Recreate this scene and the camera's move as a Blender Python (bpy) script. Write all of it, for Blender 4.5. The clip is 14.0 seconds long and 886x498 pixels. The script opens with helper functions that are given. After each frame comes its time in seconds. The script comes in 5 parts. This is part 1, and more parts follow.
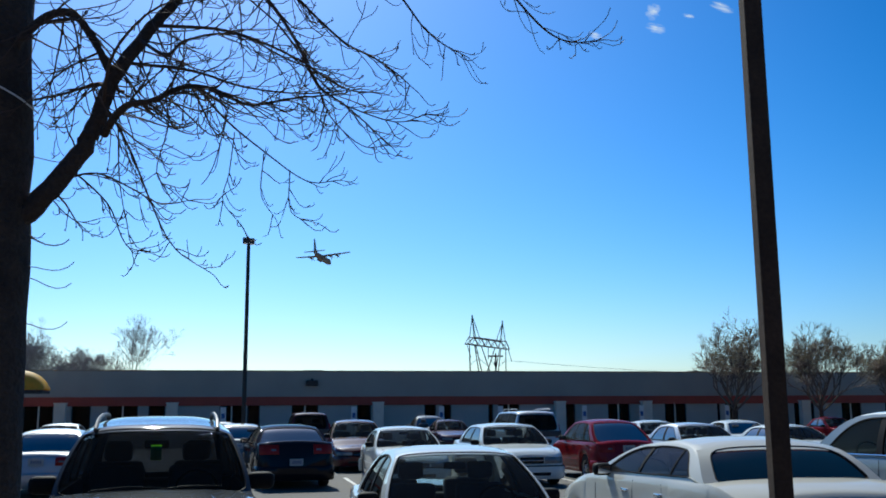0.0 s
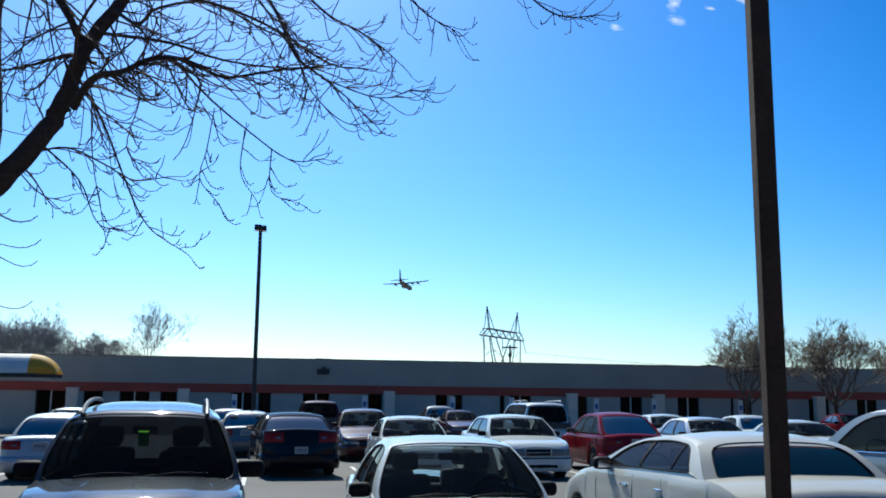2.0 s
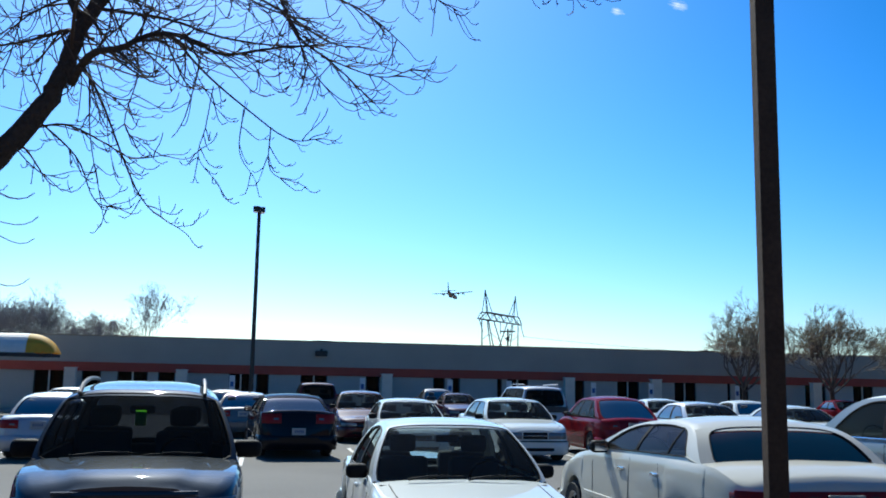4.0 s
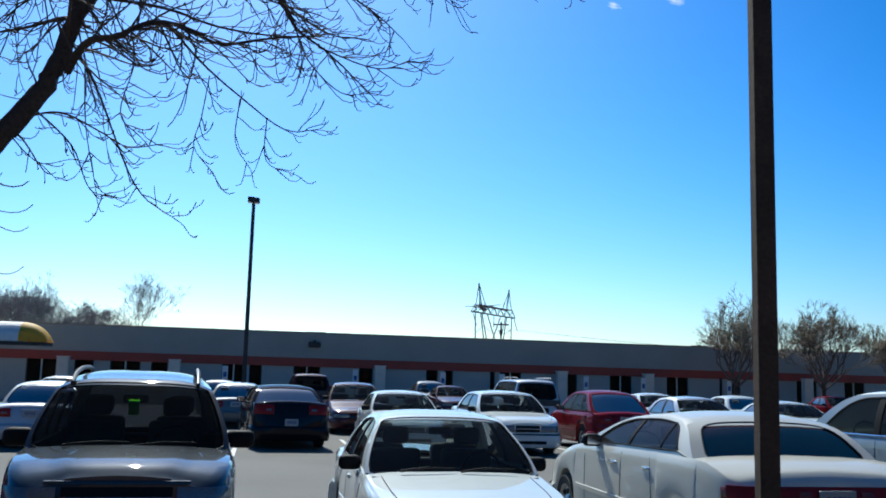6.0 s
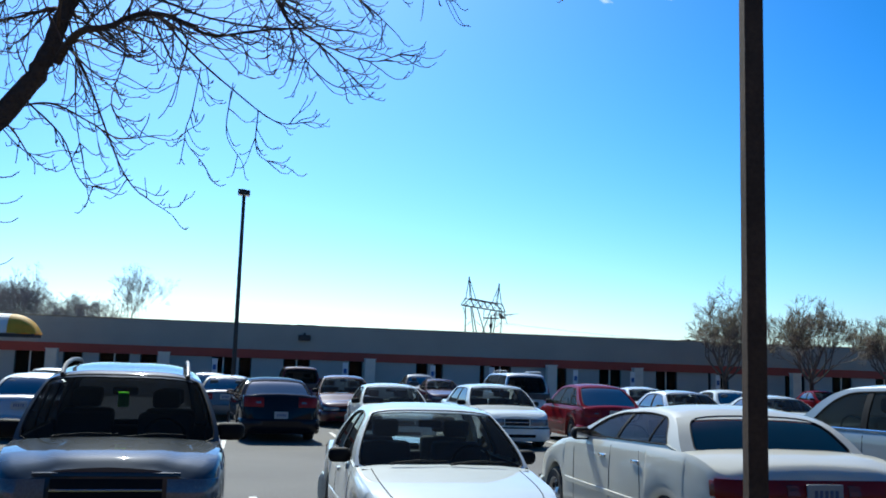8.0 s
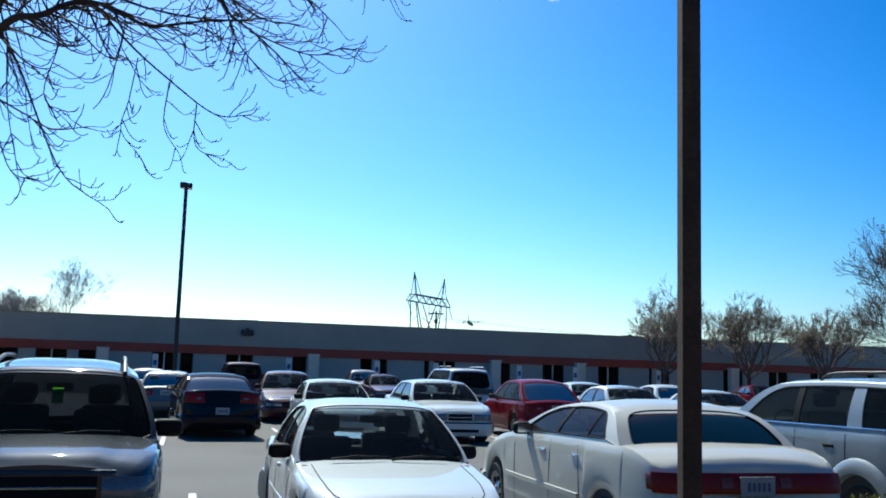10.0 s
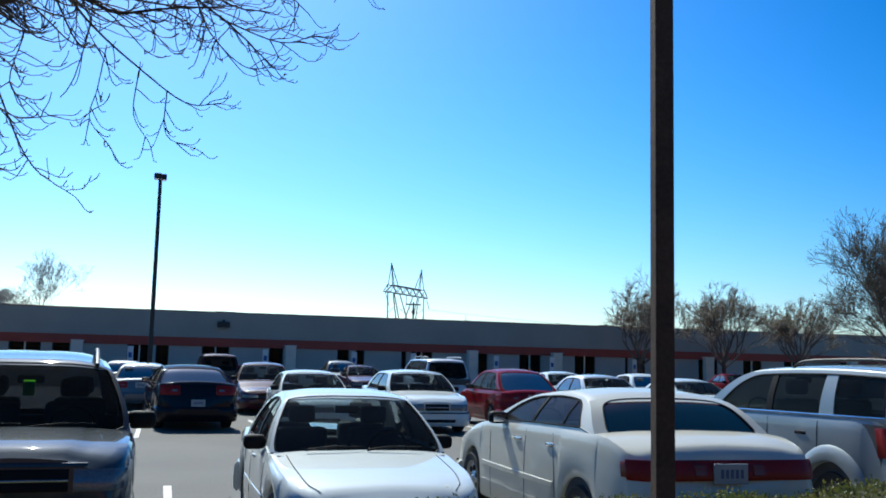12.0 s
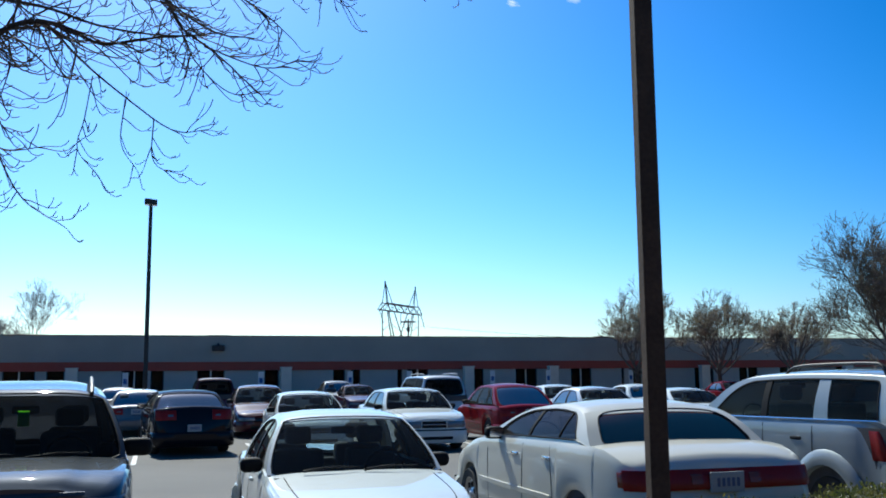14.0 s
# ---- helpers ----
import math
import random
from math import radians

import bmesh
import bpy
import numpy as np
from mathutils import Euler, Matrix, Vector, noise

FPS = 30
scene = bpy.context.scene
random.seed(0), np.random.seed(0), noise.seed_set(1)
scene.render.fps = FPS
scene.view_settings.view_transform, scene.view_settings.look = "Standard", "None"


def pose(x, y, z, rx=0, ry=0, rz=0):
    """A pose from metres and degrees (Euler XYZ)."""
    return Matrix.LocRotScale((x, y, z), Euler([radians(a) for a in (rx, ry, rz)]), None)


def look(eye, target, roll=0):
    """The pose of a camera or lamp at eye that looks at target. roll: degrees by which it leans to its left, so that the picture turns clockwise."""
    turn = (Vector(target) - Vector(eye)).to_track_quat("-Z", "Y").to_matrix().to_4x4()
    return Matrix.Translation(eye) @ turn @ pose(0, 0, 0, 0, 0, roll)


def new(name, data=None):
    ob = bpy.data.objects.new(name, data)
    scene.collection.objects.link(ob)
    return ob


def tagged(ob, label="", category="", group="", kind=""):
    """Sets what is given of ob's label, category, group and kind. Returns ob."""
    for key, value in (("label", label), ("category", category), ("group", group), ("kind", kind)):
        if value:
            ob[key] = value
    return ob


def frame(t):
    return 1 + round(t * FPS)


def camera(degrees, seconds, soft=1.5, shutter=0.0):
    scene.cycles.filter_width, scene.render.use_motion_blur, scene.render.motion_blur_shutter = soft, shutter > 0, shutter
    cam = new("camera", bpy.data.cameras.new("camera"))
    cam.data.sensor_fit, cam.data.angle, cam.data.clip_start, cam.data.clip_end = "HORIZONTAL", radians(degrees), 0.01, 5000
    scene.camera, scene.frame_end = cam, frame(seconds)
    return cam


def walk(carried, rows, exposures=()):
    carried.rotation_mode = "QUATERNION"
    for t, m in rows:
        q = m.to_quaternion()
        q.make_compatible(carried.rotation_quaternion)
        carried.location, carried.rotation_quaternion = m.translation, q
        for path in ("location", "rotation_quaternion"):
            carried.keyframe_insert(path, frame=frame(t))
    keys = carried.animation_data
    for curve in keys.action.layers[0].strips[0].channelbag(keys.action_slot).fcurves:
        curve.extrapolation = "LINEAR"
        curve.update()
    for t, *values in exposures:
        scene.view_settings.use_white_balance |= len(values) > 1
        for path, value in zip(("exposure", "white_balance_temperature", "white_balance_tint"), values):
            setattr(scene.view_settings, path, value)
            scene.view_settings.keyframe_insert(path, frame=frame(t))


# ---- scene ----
cam = camera(49.7, 14.0, soft=1.8)

# seconds, east, north, height, tilt, lean, heading
PATH = [
    (0.0, -0.213, -0.221, 1.716, 9.74, 0.34, -11.27),
    (0.5, -0.077, -0.112, 1.720, 10.08, -1.41, -9.57),
    (1.0, -0.019, -0.058, 1.719, 9.83, -0.62, -10.67),
    (1.5, 0.006, -0.021, 1.714, 9.46, -0.32, -10.57),
    (2.0, 0.008, -0.023, 1.711, 9.18, -0.57, -10.43),
    (2.5, 0.005, -0.019, 1.710, 9.02, -0.95, -10.71),
    (3.0, 0.010, -0.000, 1.707, 8.61, -0.94, -10.65),
    (5.5, 0.007, 0.009, 1.700, 7.94, -1.35, -10.60),
    (6.0, 0.004, 0.007, 1.701, 7.76, -1.60, -11.01),
    (6.5, 0.000, 0.000, 1.700, 7.68, -1.11, -10.70),
    (7.0, -0.004, -0.010, 1.700, 7.88, -1.39, -10.68),
    (7.5, -0.002, -0.005, 1.699, 7.69, -1.61, -10.96),
    (8.0, -0.001, 0.002, 1.698, 7.39, -1.80, -11.62),
    (10.5, 0.033, -0.009, 1.698, 7.21, -1.55, -15.42),
    (11.0, 0.038, -0.005, 1.694, 7.17, -1.39, -15.67),
    (11.5, 0.050, 0.007, 1.693, 6.69, -1.35, -15.58),
    (12.0, 0.052, 0.004, 1.691, 6.70, -1.37, -16.23),
    (12.5, 0.052, -0.005, 1.692, 7.00, -1.12, -16.49),
    (13.0, 0.056, -0.011, 1.693, 7.16, -0.75, -16.52),
    (13.5, 0.059, -0.030, 1.693, 7.27, -0.21, -16.62),
    (14.0, 0.061, -0.043, 1.697, 7.67, 0.47, -16.43),
]
EXPOSURE = [(0.0, -0.20, 6350, 1), (0.5, 0.08, 6350, 1), (1.0, 0.02, 6350, 1), (1.5, -0.12, 6350, 1), (2.0, 0.04, 6350, 1), (2.5, 0.04, 6350, 1), (3.0, 0.19, 6350, 1), (5.5, 0.11, 6350, 1), (6.0, 0.07, 6350, 1), (7.0, 0.09, 6350, 1), (7.5, 0.09, 6350, 1), (8.0, 0.23, 6350, 1), (10.5, 0.18, 6350, 1), (11.5, 0.24, 6350, 1), (12.0, 0.20, 6350, 1), (13.0, 0.14, 6350, 1), (13.5, 0.22, 6350, 1), (14.0, 0.17, 6350, 1)]
walk(cam, [(t, pose(x, y, z, 90 + p, r, w)) for t, x, y, z, p, r, w in PATH], EXPOSURE)

# ---- light: clear spring noon, the sun high ahead ----
SUN_EL, SUN_AZ = 45.0, -6.0   # degrees; azimuth from +y towards +x
world = bpy.data.worlds.new("sky")
scene.world = world
world.use_nodes = True
wn, wl = world.node_tree.nodes, world.node_tree.links
sky = wn.new("ShaderNodeTexSky")
sky.sky_type = "NISHITA"
sky.sun_disc = False
sky.sun_elevation, sky.sun_rotation = radians(SUN_EL), radians(SUN_AZ)
sky.altitude, sky.air_density, sky.dust_density, sky.ozone_density = 100, 1.0, 0.9, 4.5
tone = wn.new("ShaderNodeHueSaturation")
tone.inputs["Hue"].default_value = 0.496
tone.inputs["Saturation"].default_value = 1.2
deep = wn.new("ShaderNodeGamma")
deep.inputs["Gamma"].default_value = 1.42
wl.new(sky.outputs[0], deep.inputs["Color"])
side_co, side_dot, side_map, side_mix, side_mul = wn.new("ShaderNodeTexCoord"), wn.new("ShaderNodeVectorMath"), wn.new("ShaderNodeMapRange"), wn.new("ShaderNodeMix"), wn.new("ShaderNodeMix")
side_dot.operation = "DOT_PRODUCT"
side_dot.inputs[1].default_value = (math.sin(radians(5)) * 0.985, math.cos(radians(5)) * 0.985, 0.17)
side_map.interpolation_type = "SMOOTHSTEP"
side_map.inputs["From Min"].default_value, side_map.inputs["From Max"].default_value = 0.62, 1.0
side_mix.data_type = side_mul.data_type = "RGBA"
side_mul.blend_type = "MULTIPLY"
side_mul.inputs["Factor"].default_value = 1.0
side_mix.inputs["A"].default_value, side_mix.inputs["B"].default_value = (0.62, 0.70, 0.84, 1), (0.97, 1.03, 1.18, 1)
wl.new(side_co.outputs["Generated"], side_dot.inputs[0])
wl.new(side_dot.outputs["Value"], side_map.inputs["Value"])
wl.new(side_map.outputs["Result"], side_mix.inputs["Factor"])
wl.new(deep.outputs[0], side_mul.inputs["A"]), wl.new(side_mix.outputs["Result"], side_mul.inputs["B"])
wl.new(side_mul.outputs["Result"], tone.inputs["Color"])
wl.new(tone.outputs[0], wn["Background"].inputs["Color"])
wn["Background"].inputs["Strength"].default_value = 0.056

sun = new("sun", bpy.data.lights.new("sun", "SUN"))
sun.data.energy, sun.data.angle, sun.data.color = 5.0, radians(0.53), (1.0, 0.97, 0.92)
az, el = radians(SUN_AZ), radians(SUN_EL)
toward = Vector((math.sin(az) * math.cos(el), math.cos(az) * math.cos(el), math.sin(el)))
sun.matrix_world = look(toward * 50, (0, 0, 0))


# ---- materials ----
def material(name, color, rough=0.6, metal=0.0, grain=40.0, blotch=2.5, vary=0.25, bump=0.1, coat=0.0, second=None, spec=0.5, per_object=0.0, bump_size=0.01):
    """A surface with variation at two sizes: fine grain and larger blotches."""
    m = bpy.data.materials.new(name)
    m.use_nodes = True
    n, l = m.node_tree.nodes, m.node_tree.links
    b = n["Principled BSDF"]
    co = n.new("ShaderNodeTexCoord")
    fine, wide = n.new("ShaderNodeTexNoise"), n.new("ShaderNodeTexNoise")
    fine.inputs["Scale"].default_value, wide.inputs["Scale"].default_value = grain, blotch
    fine.inputs["Detail"].default_value, wide.inputs["Detail"].default_value = 3, 4
    for t in (fine, wide):
        l.new(co.outputs["Object"], t.inputs["Vector"])
    mix = n.new("ShaderNodeMix")
    mix.data_type = "RGBA"
    c = Vector(color)
    other = Vector(second) if second else c * (1 - vary)
    mix.inputs["A"].default_value, mix.inputs["B"].default_value = (*c, 1), (*other, 1)
    ramp = n.new("ShaderNodeMapRange")
    ramp.inputs["From Min"].default_value, ramp.inputs["From Max"].default_value = 0.35, 0.65
    l.new(wide.outputs["Fac"], ramp.inputs["Value"])
    l.new(ramp.outputs["Result"], mix.inputs["Factor"])
    hsv = n.new("ShaderNodeHueSaturation")
    l.new(mix.outputs["Result"], hsv.inputs["Color"])
    val = n.new("ShaderNodeMapRange")
    val.inputs["To Min"].default_value, val.inputs["To Max"].default_value = 1 - vary, 1 + vary
    l.new(fine.outputs["Fac"], val.inputs["Value"])
    last = val.outputs["Result"]
    if per_object:
        info, mul, span = n.new("ShaderNodeObjectInfo"), n.new("ShaderNodeMath"), n.new("ShaderNodeMapRange")
        mul.operation = "MULTIPLY"
        span.inputs["To Min"].default_value, span.inputs["To Max"].default_value = 1 - per_object, 1 + per_object
        l.new(info.outputs["Random"], span.inputs["Value"])
        l.new(last, mul.inputs[0]), l.new(span.outputs["Result"], mul.inputs[1])
        last = mul.outputs[0]
    l.new(last, hsv.inputs["Value"])
    l.new(hsv.outputs["Color"], b.inputs["Base Color"])
    b.inputs["Roughness"].default_value, b.inputs["Metallic"].default_value = rough, metal
    b.inputs["Specular IOR Level"].default_value = spec
    if coat:
        b.inputs["Coat Weight"].default_value, b.inputs["Coat Roughness"].default_value = coat, 0.025
        b.inputs["Coat IOR"].default_value = 1.5
    if bump:
        bp = n.new("ShaderNodeBump")
        bp.inputs["Strength"].default_value, bp.inputs["Distance"].default_value = bump, bump_size
        l.new(fine.outputs["Fac"], bp.inputs["Height"])
        l.new(bp.outputs["Normal"], b.inputs["Normal"])
    return m


def glass(name, tint, gloss=0.02, ior=1.36, shine=(0.36, 0.27, 0.2)):
    m = bpy.data.materials.new(name)
    m.use_nodes = True
    n, l = m.node_tree.nodes, m.node_tree.links
    n.remove(n["Principled BSDF"])
    fr, tr, gl, mx = n.new("ShaderNodeFresnel"), n.new("ShaderNodeBsdfTransparent"), n.new("ShaderNodeBsdfGlossy"), n.new("ShaderNodeMixShader")
    fr.inputs["IOR"].default_value = ior
    tr.inputs["Color"].default_value = (*tint, 1)
    gl.inputs["Roughness"].default_value = gloss
    gl.inputs["Color"].default_value = (*shine, 1)
    l.new(fr.outputs[0], mx.inputs[0]), l.new(tr.outputs[0], mx.inputs[1]), l.new(gl.outputs[0], mx.inputs[2])
    dust, film = n.new("ShaderNodeBsdfDiffuse"), n.new("ShaderNodeMixShader")
    dust.inputs["Color"].default_value = (0.5, 0.5, 0.48, 1)
    back, both = n.new("ShaderNodeBsdfTranslucent"), n.new("ShaderNodeMixShader")
    back.inputs["Color"].default_value = (0.5, 0.5, 0.48, 1)
    speck = n.new("ShaderNodeTexNoise")
    speck.inputs["Scale"].default_value, speck.inputs["Detail"].default_value = 3.0, 5
    amount = n.new("ShaderNodeMapRange")
    amount.inputs["To Min"].default_value, amount.inputs["To Max"].default_value = 0.005, 0.05
    place = n.new("ShaderNodeTexCoord")
    l.new(place.outputs["Object"], speck.inputs["Vector"]), l.new(speck.outputs["Fac"], amount.inputs["Value"])
    both.inputs[0].default_value = 0.5
    l.new(dust.outputs[0], both.inputs[1]), l.new(back.outputs[0], both.inputs[2])
    l.new(amount.outputs["Result"], film.inputs[0]), l.new(mx.outputs[0], film.inputs[1]), l.new(both.outputs[0], film.inputs[2])
    l.new(film.outputs[0], n["Material Output"].inputs["Surface"])
    return m


def paint(name, color, metal=0.0, rough=0.5, coat=1.0, spec=0.05):
    return material(name, color, rough, metal, grain=220, blotch=1.3, vary=0.05, bump=0.0, coat=coat, spec=spec)


asphalt = material("asphalt", (0.122, 0.116, 0.103), 0.85, grain=26, blotch=0.3, vary=0.55, bump=0.8, second=(0.095, 0.09, 0.08))
line_paint = material("line_paint", (0.72, 0.72, 0.68), 0.7, grain=60, blotch=5, vary=0.15, second=(0.45, 0.45, 0.43))
brick_brown = material("brick_brown", (0.16, 0.1, 0.075), 0.9, grain=9, blotch=0.5, vary=0.25)
concrete = material("concrete", (0.42, 0.4, 0.36), 0.85, grain=50, vary=0.15)
stucco = material("stucco", (0.41, 0.37, 0.32), 0.9, grain=30, blotch=0.4, vary=0.1, bump=0.2)
pale_wall = material("pale_wall", (0.47, 0.44, 0.4), 0.85, grain=30, blotch=0.6, vary=0.08)
red_band = material("red_band", (0.42, 0.07, 0.045), 0.7, grain=20, blotch=0.7, vary=0.12)
coping = material("coping", (0.35, 0.27, 0.2), 0.5, metal=0.2, grain=30, vary=0.15)
column_paint = material("column_paint", (0.75, 0.68, 0.58), 0.8, grain=40, blotch=2, vary=0.1)
dark_metal = material("dark_metal", (0.045, 0.04, 0.038), 0.5, 0.3, grain=60, vary=0.2)
timber = material("timber", (0.09, 0.058, 0.04), 0.9, grain=35, blotch=3, vary=0.35, bump=0.4, second=(0.055, 0.038, 0.028), spec=0.2)
pylon_steel = material("pylon_steel", (0.1, 0.1, 0.11), 0.6, 0.3, grain=1, vary=0.2)
steel = material("galvanised_steel", (0.2, 0.21, 0.22), 0.5, 0.6, grain=8, vary=0.15)
bark = material("bark", (0.085, 0.06, 0.045), 0.95, grain=45, blotch=5, vary=0.45, bump=0.9, second=(0.045, 0.034, 0.028), bump_size=0.03)
twig_bark = material("twig_bark", (0.095, 0.06, 0.045), 0.8, grain=60, vary=0.3)
# bark of the woods, paled: the distance haze is put into its colour
hazed_bark = material("hazed_bark", (0.36, 0.32, 0.31), 0.95, grain=4, vary=0.3)
bud_leaf = material("bud_leaf", (0.38, 0.35, 0.22), 0.7, grain=6, blotch=1.0, vary=0.3, second=(0.38, 0.29, 0.24))
small_bark = material("small_bark", (0.16, 0.125, 0.105), 0.95, grain=6, vary=0.3)
olive_leaf = material("olive_leaf", (0.16, 0.15, 0.09), 0.7, grain=6, blotch=0.8, vary=0.3, second=(0.17, 0.13, 0.11))
hedge_leaf = material("hedge_leaf", (0.075, 0.105, 0.022), 0.5, grain=15, blotch=4, vary=0.45, second=(0.14, 0.13, 0.035))
hedge_shade = material("hedge_shade", (0.04, 0.045, 0.02), 0.95, grain=20, vary=0.4)
rubber = material("rubber", (0.022, 0.022, 0.023), 0.8, grain=50, vary=0.25)
alloy = material("alloy", (0.5, 0.5, 0.51), 0.35, 0.8, grain=40, vary=0.12)
chrome = material("chrome", (0.75, 0.75, 0.76), 0.12, 1.0, grain=30, vary=0.04, bump=0)
black_trim = material("black_trim", (0.016, 0.016, 0.017), 0.65, grain=80, vary=0.2, spec=0.12)
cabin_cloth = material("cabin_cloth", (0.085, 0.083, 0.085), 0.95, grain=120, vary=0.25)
red_lens = material("red_lens", (0.3, 0.014, 0.01), 0.3, grain=90, vary=0.2, coat=0.08, spec=0.25)
amber_lens = material("amber_lens", (0.28, 0.05, 0.012), 0.25, grain=90, vary=0.2, coat=0.25)
clear_lens = material("clear_lens", (0.2, 0.22, 0.24), 0.12, 0.2, grain=60, vary=0.3, coat=0.4)
plate_white = material("plate_white", (0.4, 0.42, 0.42), 0.5, grain=40, vary=0.08)
plate_ink = material("plate_ink", (0.1, 0.14, 0.25), 0.5, grain=40, vary=0.1)
tag_green = material("tag_green", (0.45, 0.95, 0.08), 0.5, grain=40, vary=0.05, bump=0)
for leafy in (bud_leaf, olive_leaf, hedge_leaf, tag_green):
    n_, l_ = leafy.node_tree.nodes, leafy.node_tree.links
    tl_, mx_ = n_.new("ShaderNodeBsdfTranslucent"), n_.new("ShaderNodeMixShader")
    mx_.inputs[0].default_value = 0.45
    l_.new(n_["Principled BSDF"].inputs["Base Color"].links[0].from_socket, tl_.inputs["Color"])
    l_.new(n_["Principled BSDF"].outputs[0], mx_.inputs[1]), l_.new(tl_.outputs[0], mx_.inputs[2])
    l_.new(mx_.outputs[0], n_["Material Output"].inputs["Surface"])
sign_white = material("sign_white", (0.72, 0.75, 0.76), 0.5, grain=20, vary=0.05)
sign_blue = material("sign_blue", (0.04, 0.12, 0.35), 0.5, grain=20, vary=0.05)
awning_yellow = material("awning_yellow", (0.9, 0.55, 0.06), 0.6, grain=25, blotch=3, vary=0.1)
awning_white = material("awning_white", (0.75, 0.75, 0.72), 0.6, grain=25, blotch=3, vary=0.08)
n_, l_ = awning_yellow.node_tree.nodes, awning_yellow.node_tree.links
tl_, mx_ = n_.new("ShaderNodeBsdfTranslucent"), n_.new("ShaderNodeMixShader")
mx_.inputs[0].default_value = 0.4
l_.new(n_["Principled BSDF"].inputs["Base Color"].links[0].from_socket, tl_.inputs["Color"])
l_.new(n_["Principled BSDF"].outputs[0], mx_.inputs[1]), l_.new(tl_.outputs[0], mx_.inputs[2])
l_.new(mx_.outputs[0], n_["Material Output"].inputs["Surface"])
plane_grey = material("plane_grey", (0.3, 0.29, 0.29), 0.45, 0.0, grain=3, blotch=0.5, vary=0.12)
plane_brown = material("plane_brown", (0.33, 0.25, 0.2), 0.5, 0.0, grain=3, blotch=0.5, vary=0.15)
car_glass = glass("car_glass", (0.6, 0.66, 0.65), ior=1.45, shine=(0.38, 0.34, 0.31))
blue_glass = glass("blue_tinted_glass", (0.3, 0.34, 0.4), ior=1.55, shine=(0.5, 0.4, 0.38))
rear_glass = glass("smoked_rear_glass", (0.16, 0.15, 0.18), ior=1.5, shine=(0.62, 0.2, 0.14))
dark_glass = glass("dark_glass", (0.2, 0.25, 0.27), shine=(0.4, 0.32, 0.27))
tinted_glass = glass("tinted_glass", (0.08, 0.09, 0.11), shine=(0.26, 0.17, 0.13))
suv_glass = glass("suv_glass", (0.4, 0.43, 0.45))
building_glass = glass("building_glass", (0.2, 0.22, 0.24))

PAINT = {
    "navy": paint("paint_navy", (0.036, 0.05, 0.064), 0.0, coat=1.0, spec=0.018),
    "white": paint("paint_white", (0.76, 0.82, 0.8)),
    "pearl": paint("paint_pearl", (0.66, 0.65, 0.56), coat=0.8),
    "silver": paint("paint_silver", (0.5, 0.52, 0.54), 0.55),
    "black": paint("paint_black", (0.014, 0.012, 0.015), coat=0.5, spec=0.0),
    "red": paint("paint_red", (0.21, 0.012, 0.016), coat=0.55, spec=0.0),
    "maroon": paint("paint_maroon", (0.07, 0.012, 0.018)),
    "purple": paint("paint_purple", (0.06, 0.02, 0.04)),
    "grey": paint("paint_grey", (0.16, 0.17, 0.18), 0.4),
    "escape": paint("paint_pale_silver", (0.3, 0.335, 0.345), 0.3),
}


# ---- mesh helpers ----
def finish(name, bm, mat, smooth=False, angle=40):
    me = bpy.data.meshes.new(name)
    bm.normal_update()
    bm.to_mesh(me)
    bm.free()
    me.materials.append(mat)
    if smooth:
        me.shade_smooth()
        me.set_sharp_from_angle(angle=radians(angle))
    return me


def part(name, bm, mat, parent, label="", smooth=False, at=None):
    ob = new(name, finish(name, bm, mat, smooth))
    ob.parent = parent
    if at is not None:
        ob.matrix_basis = at
    return tagged(ob, label=label)


def thing(name, m, label, category, group="", kind=""):
    ob = new(name)
    ob.matrix_basis = m
    return tagged(ob, label, category, group, kind)


def box(x0, x1, y0, y1, z0, z1, bevel=0.0, bm=None, segments=1):
    bm = bm or bmesh.new()
    r = bmesh.ops.create_cube(bm, size=1)
    bmesh.ops.transform(bm, matrix=Matrix.LocRotScale(((x0 + x1) / 2, (y0 + y1) / 2, (z0 + z1) / 2), None, (x1 - x0, y1 - y0, z1 - z0)), verts=r["verts"])
    if bevel:
        edges = list({e for v in r["verts"] for e in v.link_edges})
        bmesh.ops.bevel(bm, geom=edges, offset=bevel, segments=segments, affect="EDGES", profile=0.5)
    return bm


def grid(rows, bm=None, closed=False):
    """Quads over rows of points."""
    bm = bm or bmesh.new()
    vs = [[bm.verts.new(p) for p in row] for row in rows]
    for a, b in zip(vs, vs[1:]):
        k = len(a)
        for i in range(k if closed else k - 1):
            j = (i + 1) % k
            bm.faces.new((a[i], a[j], b[j], b[i]))
    return bm


def slab(rows, depth, bm=None):
    """A sheet over rows of points, given a thickness against its normals."""
    bm = grid(rows, bm)
    bm.normal_update()
    bmesh.ops.solidify(bm, geom=bm.faces[:], thickness=depth)
    return bm


